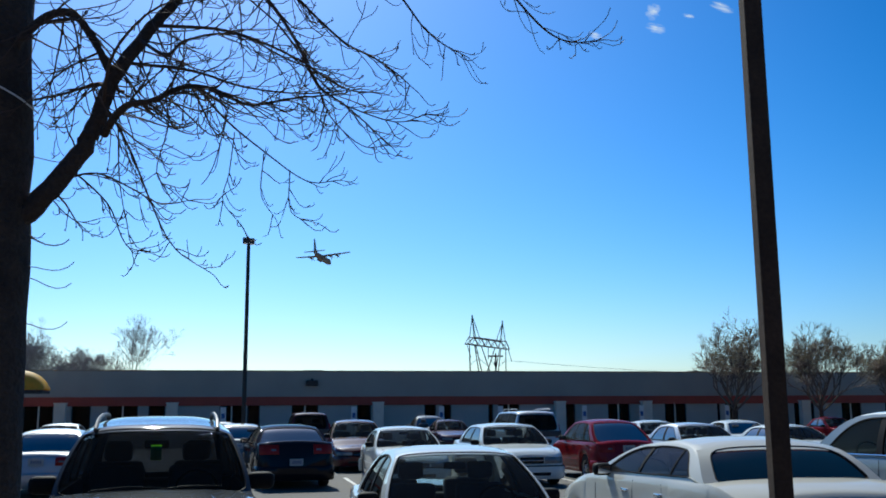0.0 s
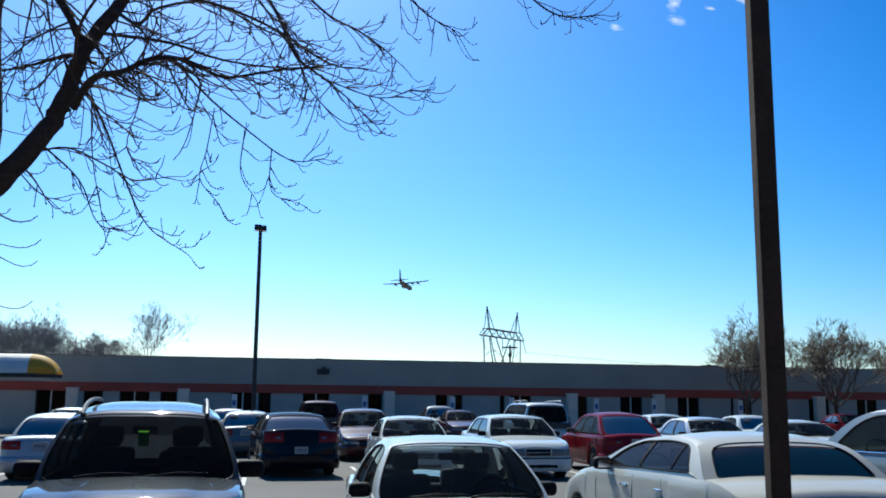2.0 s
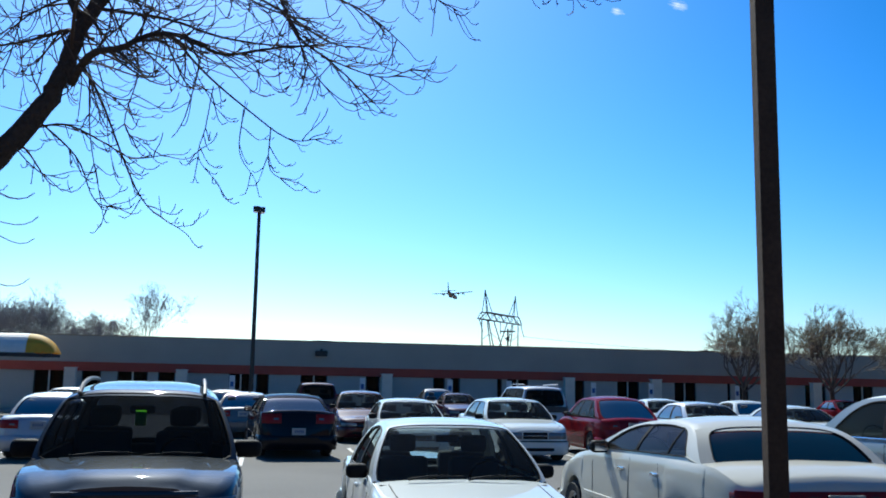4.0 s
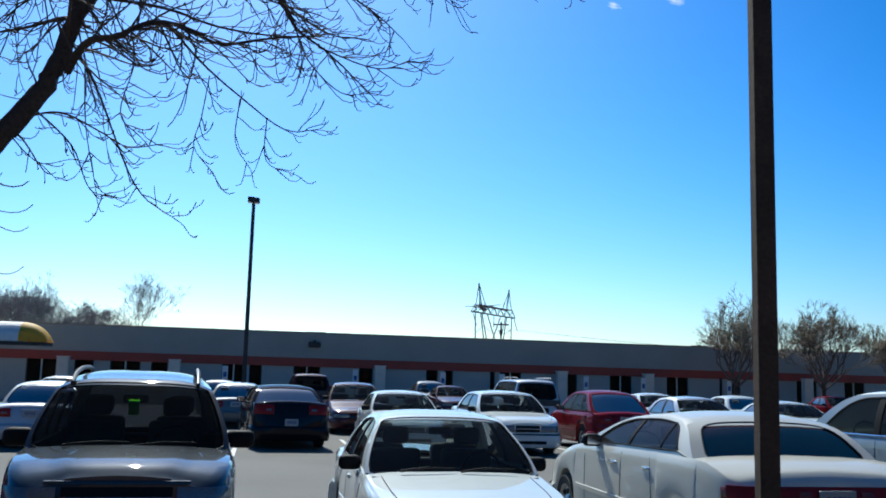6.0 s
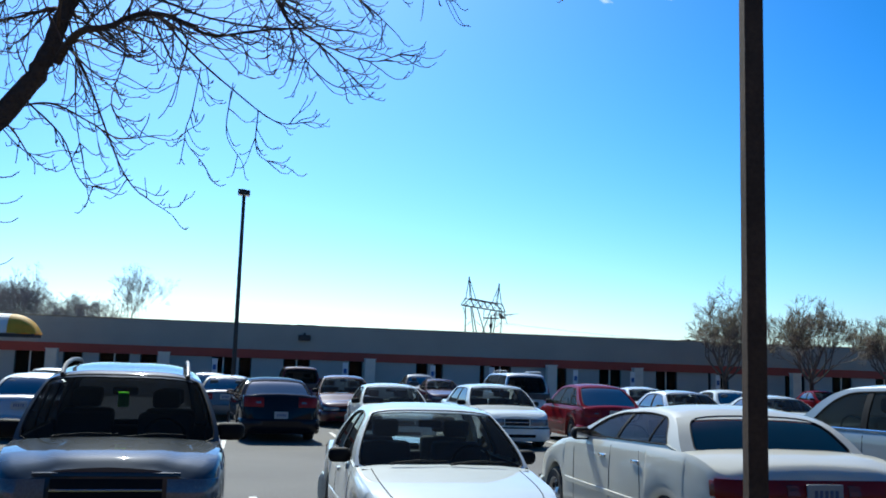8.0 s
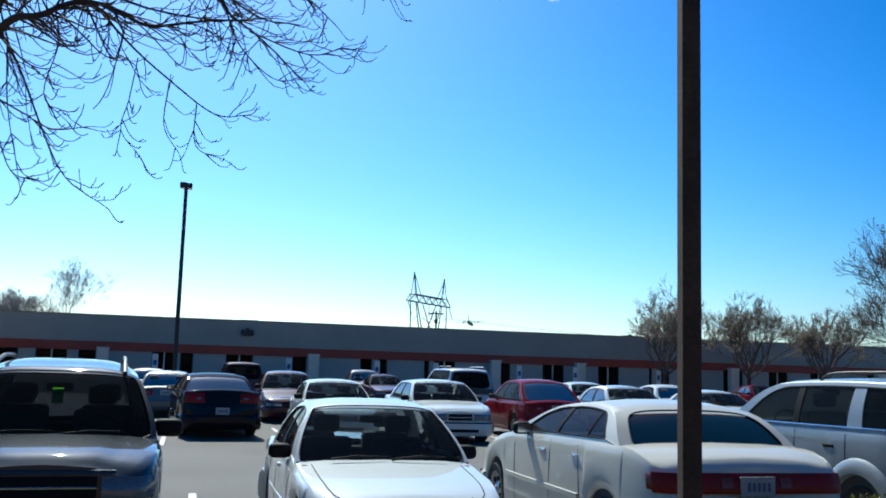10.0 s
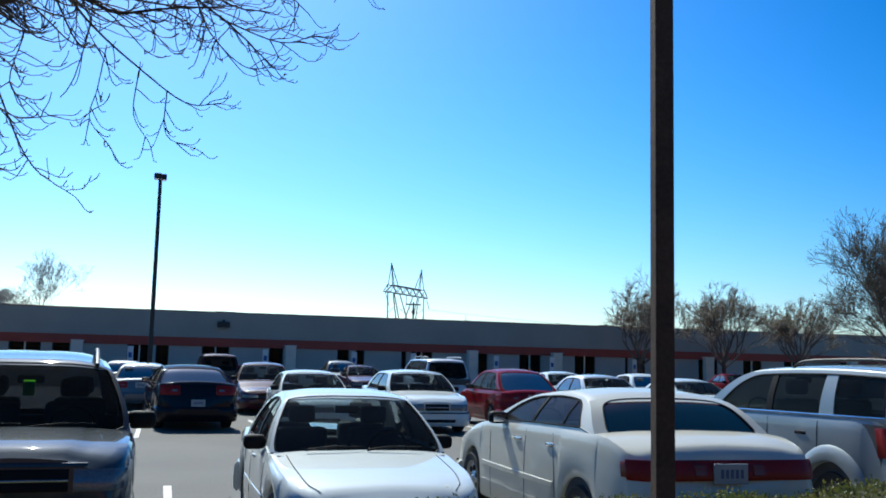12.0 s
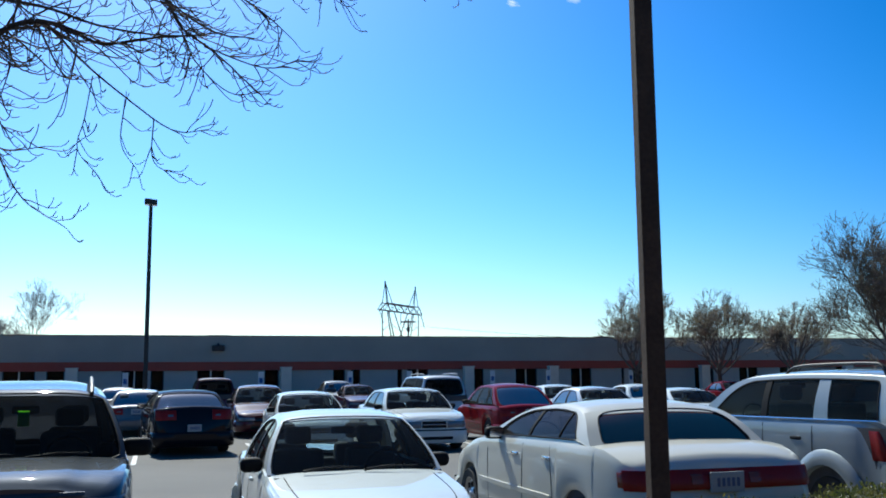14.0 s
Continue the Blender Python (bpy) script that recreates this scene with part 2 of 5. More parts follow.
def tube(bm, pts, radii, sides=6):
    """A round tapering limb along points."""
    pts = [Vector(p) for p in pts]
    rings = []
    ref = Vector((0.31, 0.2, 0.93)).normalized()
    for i, p in enumerate(pts):
        d = (pts[min(i + 1, len(pts) - 1)] - pts[max(i - 1, 0)])
        d = d.normalized() if d.length > 1e-9 else Vector((0, 0, 1))
        u = d.cross(ref)
        u = u.normalized() if u.length > 0.05 else d.cross(Vector((1, 0, 0))).normalized()
        v = d.cross(u)
        r = radii[i]
        rings.append([bm.verts.new(p + (u * math.cos(k * math.tau / sides) + v * math.sin(k * math.tau / sides)) * r) for k in range(sides)])
    for a, b in zip(rings, rings[1:]):
        for k in range(sides):
            j = (k + 1) % sides
            bm.faces.new((a[k], a[j], b[j], b[k]))
    bm.faces.new(rings[0][::-1]), bm.faces.new(rings[-1])
    return bm


def lathe(profile, sides=28, bm=None):
    """Turns (radius, y) points round the y axis."""
    rows = [[(r * math.cos(k * math.tau / sides), y, r * math.sin(k * math.tau / sides)) for k in range(sides)] for r, y in profile]
    return grid(rows, bm, closed=True)


def smooth_curve(pts, x):
    """A smooth value at x through sorted (x, value) points, without overshoot."""
    if x <= pts[0][0]:
        return pts[0][1]
    if x >= pts[-1][0]:
        return pts[-1][1]
    k = max(i for i in range(len(pts) - 1) if pts[i][0] <= x)
    s = [(b[1] - a[1]) / (b[0] - a[0]) for a, b in zip(pts, pts[1:])]

    def slope(i):
        if i == 0 or i == len(pts) - 1:
            return s[0] if i == 0 else s[-1]
        a, b = s[i - 1], s[i]
        return 0.0 if a * b <= 0 else 2 * a * b / (a + b)
    (x0, y0), (x1, y1) = pts[k], pts[k + 1]
    h = x1 - x0
    t = (x - x0) / h
    return (y0 * (1 + 2 * t) * (1 - t) ** 2 + y1 * t * t * (3 - 2 * t) + h * (slope(k) * t * (1 - t) ** 2 - slope(k + 1) * t * t * (1 - t)))


def bez(pts, n):
    """Points along a smooth line through the given ones."""
    pts = [Vector(p) for p in pts]
    out = []
    for i in range(len(pts) - 1):
        a, b = pts[i], pts[i + 1]
        ta = (b - pts[i - 1]) / 2 if i else b - a
        tb = (pts[i + 2] - a) / 2 if i + 2 < len(pts) else b - a
        for k in range(n):
            t = k / n
            out.append(a * (1 + 2 * t) * (1 - t) ** 2 + b * t * t * (3 - 2 * t) + ta * t * (1 - t) ** 2 - tb * t * t * (1 - t))
    return out + [pts[-1]]


# ---- ground ----
def ground_sheet():
    bm = bmesh.new()
    s = 4000
    grid([[(x, y, 0) for x in (-s, -60, -20, -8, 0, 8, 20, 60, s)] for y in (-s, -60, -20, 0, 8, 16, 30, 60, s)], bm)
    return tagged(new("ground", finish("ground", bm, asphalt)), "weathered grey asphalt of a car park", "ground", kind="structure")


ground_sheet()
STALL = 2.75


def stall_lines():
    """White stripes between the bays, worn and slightly uneven."""
    spots = [(-2.55 + STALL * k, 10.2, 5.9) for k in range(-2, 6)] + [(-0.38 + STALL * k, 23.55, 5.8) for k in range(-4, 9)] + [(0.6 + STALL * k, 42.0, 5.0) for k in range(-6, 14)]
    for x, y, length in spots:
        bm = box(-0.05, 0.05, -length / 2, length / 2, 0.004, 0.007)
        ob = new("stall_line", finish("stall_line", bm, line_paint))
        ob.location = (x, y, 0)
        tagged(ob, "worn white painted bay line on asphalt", "road marking", "bay lines", "structure")


stall_lines()

# ---- the long low building ----
FACE = 55.0
W0, W1 = -46.0, 92.0
ROOF = 4.15


def building():
    b = thing("commercial_building", pose(0, FACE, 0), "long single-storey grey commercial building with red band", "building", kind="structure")
    # dark openings: (start, end, kind)
    openings = [(-40, -38.4), (-36, -34.4), (-31, -29.4), (-26, -24.4), (-21, -19.4), (-16.6, -15.2), (-12.1, -10.55), (-9.65, -8.65), (-7.8, -6.2), (-5.65, -4.75),
                (-1.85, -0.55), (-0.35, 0.35), (2.1, 3.6), (5.8, 6.6), (9.7, 10.4), (10.75, 11.3), (13.5, 13.8), (14.1, 15.4), (18.25, 18.85), (20.9, 22.3),
                (24.55, 25.95), (28.0, 28.2), (28.55, 29.4), (33.2, 34.6), (36.5, 37.9), (39.6, 41.0), (44, 45.4), (48, 49.4), (52.5, 54), (57, 58.4), (62, 63.4), (67, 68.4), (73, 74.4), (80, 81.4)]
    zb, zt = 0.55, 2.2
    edge = W0
    for a, c in openings:
        part("wall_panel", box(edge, a, 0, 0.25, 0, zt), pale_wall, b)
        part("sill_wall", box(a, c, 0.02, 0.25, 0, zb), pale_wall, b)
        w = part("window", box(a, c, 0.14, 0.16, zb, zt), building_glass, b)
        part("window_frame", box(a, a + 0.06, 0.08, 0.2, zb, zt), dark_metal, w)
        part("window_frame", box(c - 0.06, c, 0.08, 0.2, zb, zt), dark_metal, w)
        if c - a > 1.0:
            part("mullion", box((a + c) / 2 - 0.035, (a + c) / 2 + 0.035, 0.08, 0.2, zb, zt), column_paint, w)
        part("window_sill", box(a, c, -0.03, 0.14, zb, zb + 0.06), concrete, w)
        edge = c
    part("wall_panel", box(edge, W1, 0, 0.25, 0, zt), pale_wall, b)
    part("fascia_band", box(W0, W1, -0.12, 0.25, zt + 0.004, 2.68), red_band, b, "dull red painted band under the parapet")
    part("parapet", box(W0, W1, -0.1, 0.25, 2.684, ROOF - 0.06), stucco, b, "plain grey parapet wall")
    # the coping comes in lengths
    step = 6.0
    k = W0
    while k < W1:
        part("coping", box(k, min(k + step, W1) - 0.01, -0.14, 0.3, ROOF - 0.056, ROOF), coping, b)
        k += step
    part("roof_deck", box(W0, W1, 0.26, 24, 3.5, 3.7), concrete, b)
    part("side_wall", box(W0, W0 + 0.25, 0.26, 24, 0, 3.49), stucco, b)
    part("side_wall", box(W1 - 0.25, W1, 0.26, 24, 0, 3.49), stucco, b)
    part("back_wall", box(W0 + 0.26, W1 - 0.26, 23.7, 24, 0, 3.49), stucco, b)
    # added dark sheet behind the panes; its colour stands in for the unlit rooms
    part("dark_backing", box(W0 + 0.26, W1 - 0.26, 5, 5.1, 0, 3.49), cabin_cloth, b)
    return b


building()


# unseen block added behind the viewer; it darkens reflections and cuts low sky light
def rear_sky_block():
    b = thing("rear_blocker", pose(0, -16, 0), "unseen brown brick block added to keep low sky out of reflections", "building", kind="structure")
    part("wall", box(-70, 70, -8, 0, 0, 6.5), brick_brown, b)
    part("roof", box(-70.4, 70.4, -8.4, 0.4, 6.5, 6.8), dark_metal, b)


rear_sky_block()


def pavement():
    p = thing("pavement", pose(0, 0, 0), "raised concrete walk along the shop fronts", "pavement", kind="structure")
    part("kerb", box(W0, W1, FACE - 3.0, FACE - 0.16, 0, 0.15, 0.02), concrete, p)


pavement()


def walk_column(x):
    c = thing("walk_column", pose(x, FACE - 1.2, 0.15), "square beige painted column before the shop front", "column", "columns")
    part("shaft", box(-0.29, 0.29, -0.2, 0.2, 0.1, 2.15, 0.012), column_paint, c)
    part("foot", box(-0.33, 0.33, -0.24, 0.24, 0, 0.1, 0.01), concrete, c)
    part("cap", box(-0.32, 0.32, -0.23, 0.23, 2.15, 2.22, 0.01), column_paint, c)


for cx in (-32.0, -20.6, -10.0, -4.3, 6.85, 17.5, 22.85, 33.2, 44, 55, 66):
    walk_column(cx)


def bay_sign(x, y=FACE - 2.0):
    s = thing("bay_sign", pose(x, y, 0.15), "white reserved-bay sign with a blue square on a thin post", "sign", "bay signs")
    part("post", box(-0.025, 0.025, -0.02, 0.02, 0, 1.0), steel, s)
    part("board", box(-0.15, 0.15, -0.035, -0.022, 1.0, 1.95, 0.004), sign_white, s)
    part("mark", box(-0.09, 0.09, -0.042, -0.036, 1.35, 1.62), sign_blue, s)


for sx in (-1.6, 5.4, 10.3, 13.7, 18.7, 22.2, 27.6):
    bay_sign(sx)


def wall_light():
    w = thing("wall_light", pose(3.2, FACE - 0.1, 3.4), "brown box floodlight hung on the grey parapet", "lamp")
    part("housing", box(-0.34, 0.34, -0.3, 0, -0.12, 0.18, 0.03), dark_metal, w)
    part("bracket", box(-0.06, 0.06, -0.25, 0, 0.18, 0.3), dark_metal, w)
    part("lens", box(-0.28, 0.28, -0.26, -0.05, -0.14, -0.12), clear_lens, w)
    r = thing("roof_vent", pose(3.3, FACE + 0.8, 3.7), "low flat metal vent on the roof", "vent")
    part("body", box(-0.45, 0.45, -0.2, 0.3, 0, 0.42), steel, r)
    part("cap", box(-0.55, 0.55, -0.3, 0.4, 0.42, 0.5, 0.02), coping, r)
    r = thing("roof_vent", pose(27.4, FACE + 1.5, 3.7), "small dark pipe vent on the roof", "vent")
    part("pipe", box(-0.08, 0.08, -0.08, 0.08, 0, 0.62), dark_metal, r)
    part("cap", box(-0.5, 0.5, -0.2, 0.2, 0.44, 0.56, 0.02), dark_metal, r)


wall_light()


def awning():
    """A barrel awning that stands out from the entrance, yellow at its end, white along its top."""
    a = thing("entrance_awning", pose(-11.2, 49.8, 0), "barrel awning with yellow end and white top over an entrance", "awning")
    half, rise, base = 1.0, 0.95, 2.95
    arc = [(math.cos(t) * half, math.sin(t) * rise) for t in np.linspace(0, math.pi, 15)]
    # the barrel runs along x, its yellow rounded end towards the car park's right
    n = 8
    rows = [[(-5.5 + 5.5 * k / n, c, base + s) for c, s in arc] for k in range(n + 1)]
    part("top_cover", slab(rows, 0.02), awning_white, a, "white canvas top")
    dome = []
    for k in range(9):
        f = k / 8 * math.pi / 2
        dome.append([(math.sin(f) * 1.3, c * (1 - 0.25 * math.sin(f)), base + s * max(0.02, math.cos(f))) for c, s in arc])
    part("end_cover", slab(dome, 0.02), awning_yellow, a, "yellow canvas end", True)
    for y in (-half, half):
        part("rail", box(-5.5, 0.9, y - 0.05, y + 0.05, base - 0.16, base - 0.02), dark_metal, a)
    part("rail", box(0.85, 1.2, -half, half, base - 0.16, base - 0.02), dark_metal, a)
    for x in (-5.3, -1.8):
        for y in (-half, half):
            part("post", box(x - 0.06, x + 0.06, y - 0.06, y + 0.06, 0, base - 0.16), dark_metal, a)
    part("underside", box(-5.5, 0.9, -half + 0.06, half - 0.06, base - 0.12, base - 0.08), dark_metal, a)


awning()


# ---- cars ----
class Shape:
    """The plan and side outlines of a car; x runs forwards, the origin lies on the ground under its middle."""

    def __init__(self, **k):
        self.L, self.W, self.H, self.belt, self.cowl, self.w_top = k["L"], k["W"], k["H"], k["belt"], k["cowl"], k["w_top"]
        self.deck, self.r_top, self.xf, self.xr, self.tyre, self.arch = k["deck"], k["r_top"], k["xf"], k["xr"], k["tyre"], k["arch"]
        self.clear, self.shoulder, self.tumble, self.nose_w, self.tail_w, self.nose_z = k["clear"], k["shoulder"], k["tumble"], k["nose_w"], k["tail_w"], k["nose_z"]
        self.dark_b, self.mirror_paint, self.full_lamp, self.side_glass, self.front_glass, self.trim = k["dark_b"], k["mirror_paint"], k["full_lamp"], k["side_glass"], k["front_glass"], k["trim"]
        self.bumper, self.lamp_z, self.lamp_in, self.plate_z, self.line, self.windows = k["bumper"], k["lamp_z"], k["lamp_in"], k["plate_z"], k["line"], k["windows"]
        self.doors, self.handles, self.handle_mat, self.mould, self.mould_mat = k["doors"], k["handles"], k["handle_mat"], k["mould"], k["mould_mat"]
        self.header, self.rear_q = k["header"], k["rear_q"]
        self.dome, self.crown, self.flat, self.round_f, self.round_r = k["dome"], k["crown"], k["flat"], k["round_f"], k["round_r"]
        self.mirror, self.grille, self.pillar, self.wedge, self.lamp_wrap, self.back_glass = k["mirror"], k["grille"], k["pillar"], k["wedge"], k["lamp_wrap"], k["back_glass"]
        h = self.L / 2
        self.h = h
        self.plan = [(-h, self.tail_w), (-h + 0.06, self.tail_w + 0.1), (-h + 0.22, 0.95), (-h + 0.7, 0.985), (0, 1.0), (h - 0.8, 0.975), (h - 0.3, 0.92), (h - 0.08, self.nose_w + 0.09), (h, self.nose_w)]

    def half(self, x):
        return self.W / 2 * smooth_curve(self.plan, x)

    def top(self, x):
        return smooth_curve(self.line, x)

    def bottom(self, x):
        z = self.clear
        for xw in (self.xf, self.xr):
            d = abs(x - xw)
            if d < self.arch:
                z = max(z, self.tyre + math.sqrt(self.arch ** 2 - d * d) * 0.98)
        return z

    def bow(self, x, z):
        """Rounds the nose and tail in side view."""
        t = max(0.0, (abs(x) - self.h + 0.4) / 0.4)
        return x - math.copysign(t * 0.07 * ((z - 0.52) / 0.4) ** 2, x)

    def ring(self, x):
        w, zt, zb = self.half(x), self.top(x), self.bottom(x)
        end = max(0.0, (abs(x) - self.h + 0.5) / 0.5)
        drop = 0.035 + 0.05 * end
        zs = zt - drop
        sh = self.shoulder
        side = [(w - 0.2, zb + 0.01), (w - 0.035, zb), (w - 0.012, zb + 0.03)]
        for q, inset in ((0.3, 0.0), (0.5, 0.0), (0.66, 0.006), (0.82, 0.02), (0.93, 0.04)):
            side.append((w - inset * sh, zb + (zs - zb) * q))
        side += [(w - 0.065 * sh, zs - 0.008), (w - 0.085 * sh, zs + 0.008)]
        top = [((w - 0.085 * sh) * q, zs + 0.008 + (zt - zs) * (1 - q ** 3)) for q in (0.9, 0.72, 0.6, 0.53, 0.25)] + [(0, zt + 0.012)]
        if self.dome and x > self.cowl - 0.05:
            rise = self.dome * min(1.0, (x - self.cowl + 0.05) / 0.25)
            top = [(y, z + rise * (1 if y < 0.55 * w else 0)) for y, z in top]
        return [(self.bow(x, z), y, z) for y, z in side + top]

    def outline(self, end, off):
        """Plan points round one end, by arc length from its middle."""
        xs = [end * (self.h - d) for d in (0, 0.03, 0.08, 0.15, 0.25, 0.4, 0.6, 0.85, 1.2)]
        right = [(x, self.half(x)) for x in xs]
        pts = [(end * self.h, 0.0)] + right
        s, acc = [0.0], 0.0
        for a, b in zip(pts, pts[1:]):
            acc += math.hypot(b[0] - a[0], b[1] - a[1])
            s.append(acc)
        return s, pts

    def around(self, end, s, z, off):
        ss, pts = self.outline(end, off)
        a = min(abs(s), ss[-1])
        x = float(np.interp(a, ss, [p[0] for p in pts]))
        y = float(np.interp(a, ss, [p[1] for p in pts]))
        corner = ss[1]
        nx, ny = (end, 0.0) if a < corner * 0.8 else ((0.0, 1.0) if a > corner + 0.45 else (end * 0.7, 0.7))
        return (self.bow(x, z) + nx * off, math.copysign(y + ny * off, s) if a > 1e-6 else 0.0, z)


def band(sh, end, s0, s1, z0, z1, off=0.012, depth=0.05, steps=10, round_z=True):
    """A panel that follows the car's nose or tail."""
    rows = []
    zs = [z0, z0 + (z1 - z0) * 0.12, (z0 + z1) / 2, z1 - (z1 - z0) * 0.12, z1]
    offs = [off * 0.3, off, off * 1.15, off, off * 0.3] if round_z else [off] * 5
    for z, o in zip(zs, offs):
        rows.append([sh.around(end, s0 + (s1 - s0) * k / steps, z, o) for k in range(steps + 1)])
    bm = grid(rows)
    bm.normal_update()
    bm.faces.ensure_lookup_table()
    f = bm.faces[len(bm.faces) // 2]
    if f.normal.x * end < 0:
        bmesh.ops.reverse_faces(bm, faces=bm.faces[:])
    bmesh.ops.solidify(bm, geom=bm.faces[:], thickness=depth)
    return bm


def side_strip(sh, side, x0, x1, z0, z1, off=0.008, slope=0.0):
    rows = []
    for z, o in ((z0, 0.0), (z0 + 0.004, off), (z1 - 0.004, off), (z1, 0.0)):
        rows.append([(x, side * (sh.half(x) + o), z + slope * (x - x0)) for x in np.linspace(x0, x1, 9)])
    return slab(rows, 0.006)


def seam(sh, side, x, z0, z1, lean=0.0):
    """A thin dark door gap."""
    rows = []
    for dx in (-0.005, 0.005):
        row = []
        for k in range(7):
            z = z0 + (z1 - z0) * k / 6
            ring = sh.ring(x)
            ys, zz = [p[1] for p in ring[2:10]], [p[2] for p in ring[2:10]]
            row.append((x + dx + lean * (k / 6) ** 2, side * (float(np.interp(z, zz, ys)) + 0.0025), z))
        rows.append(row)
    return slab(rows, 0.002)


def wheel_mesh(r, width):
    tyre = lathe([(r * 0.64, -width / 2), (r * 0.9, -width / 2 - 0.008), (r * 0.985, -width / 2 + 0.03), (r, -width / 4), (r, width / 4), (r * 0.985, width / 2 - 0.03), (r * 0.9, width / 2 + 0.008), (r * 0.64, width / 2)])
    rim = lathe([(0.001, 0.02), (r * 0.12, 0.025), (r * 0.16, 0.012), (r * 0.2, 0.0), (r * 0.56, -0.012), (r * 0.6, 0.015), (r * 0.66, 0.02), (r * 0.66, -0.1)])
    holes = bmesh.new()
    bmesh.ops.create_cone(holes, cap_ends=True, segments=10, radius1=r * 0.1, radius2=r * 0.1, depth=0.012, matrix=pose(0, 0, 0, 90))
    return finish("tyre", tyre, rubber, True), finish("rim", rim, alloy, True), finish("rim_hole", holes, black_trim)


WHEELS = {}


def add_wheels(car, sh, near):
    key = (sh.tyre, 0.2)
    if key not in WHEELS:
        WHEELS[key] = wheel_mesh(sh.tyre, 0.2)
    t, r, hmesh = WHEELS[key]
    for x in (sh.xf, sh.xr):
        for side in (1, -1):
            w = new("wheel", t)
            w.parent = car
            w.matrix_basis = pose(x, side * (sh.W / 2 - 0.14), sh.tyre, 0, 0, 0 if side > 0 else 180)
            o = new("rim", r)
            o.parent = w
            o.matrix_basis = pose(0, 0.075, 0)
            for k in range(7 if near else 0):
                o = new("rim_hole", hmesh)
                o.parent = w
                a = k * math.tau / 7
                o.matrix_basis = pose(sh.tyre * 0.4 * math.cos(a), 0.078, sh.tyre * 0.4 * math.sin(a))
            part("wheel_well", box(x - sh.arch * 0.97, x + sh.arch * 0.97, side * 0.35 - 0.15, side * 0.35 + 0.15, 0.25, sh.tyre + sh.arch * 0.98), black_trim, car)


def rounded_frame(place, iu, iv, power, out):
    """A frame with a round-cornered opening, over a sheet given by place(u, v), both from -1 to 1."""
    rows = [[], [], []]
    n = 72
    for k in range(n + 1):
        a = k * math.tau / n
        c, d = math.cos(a), math.sin(a)
        big = max(abs(c), abs(d))
        r = (abs(c) ** power + abs(d) ** power) ** (-1 / power)
        o, i = (c / big, d / big), (c * r * iu, d * r * iv)
        rows[0].append(place(*o)), rows[1].append(place((o[0] + i[0]) / 2, (o[1] + i[1]) / 2)), rows[2].append(place(*i))
    bm = grid(rows)
    bm.normal_update()
    if sum((f.normal.dot(out) for f in bm.faces)) < 0:
        bmesh.ops.reverse_faces(bm, faces=bm.faces[:])
    bmesh.ops.solidify(bm, geom=bm.faces[:], thickness=0.008)
    return bm


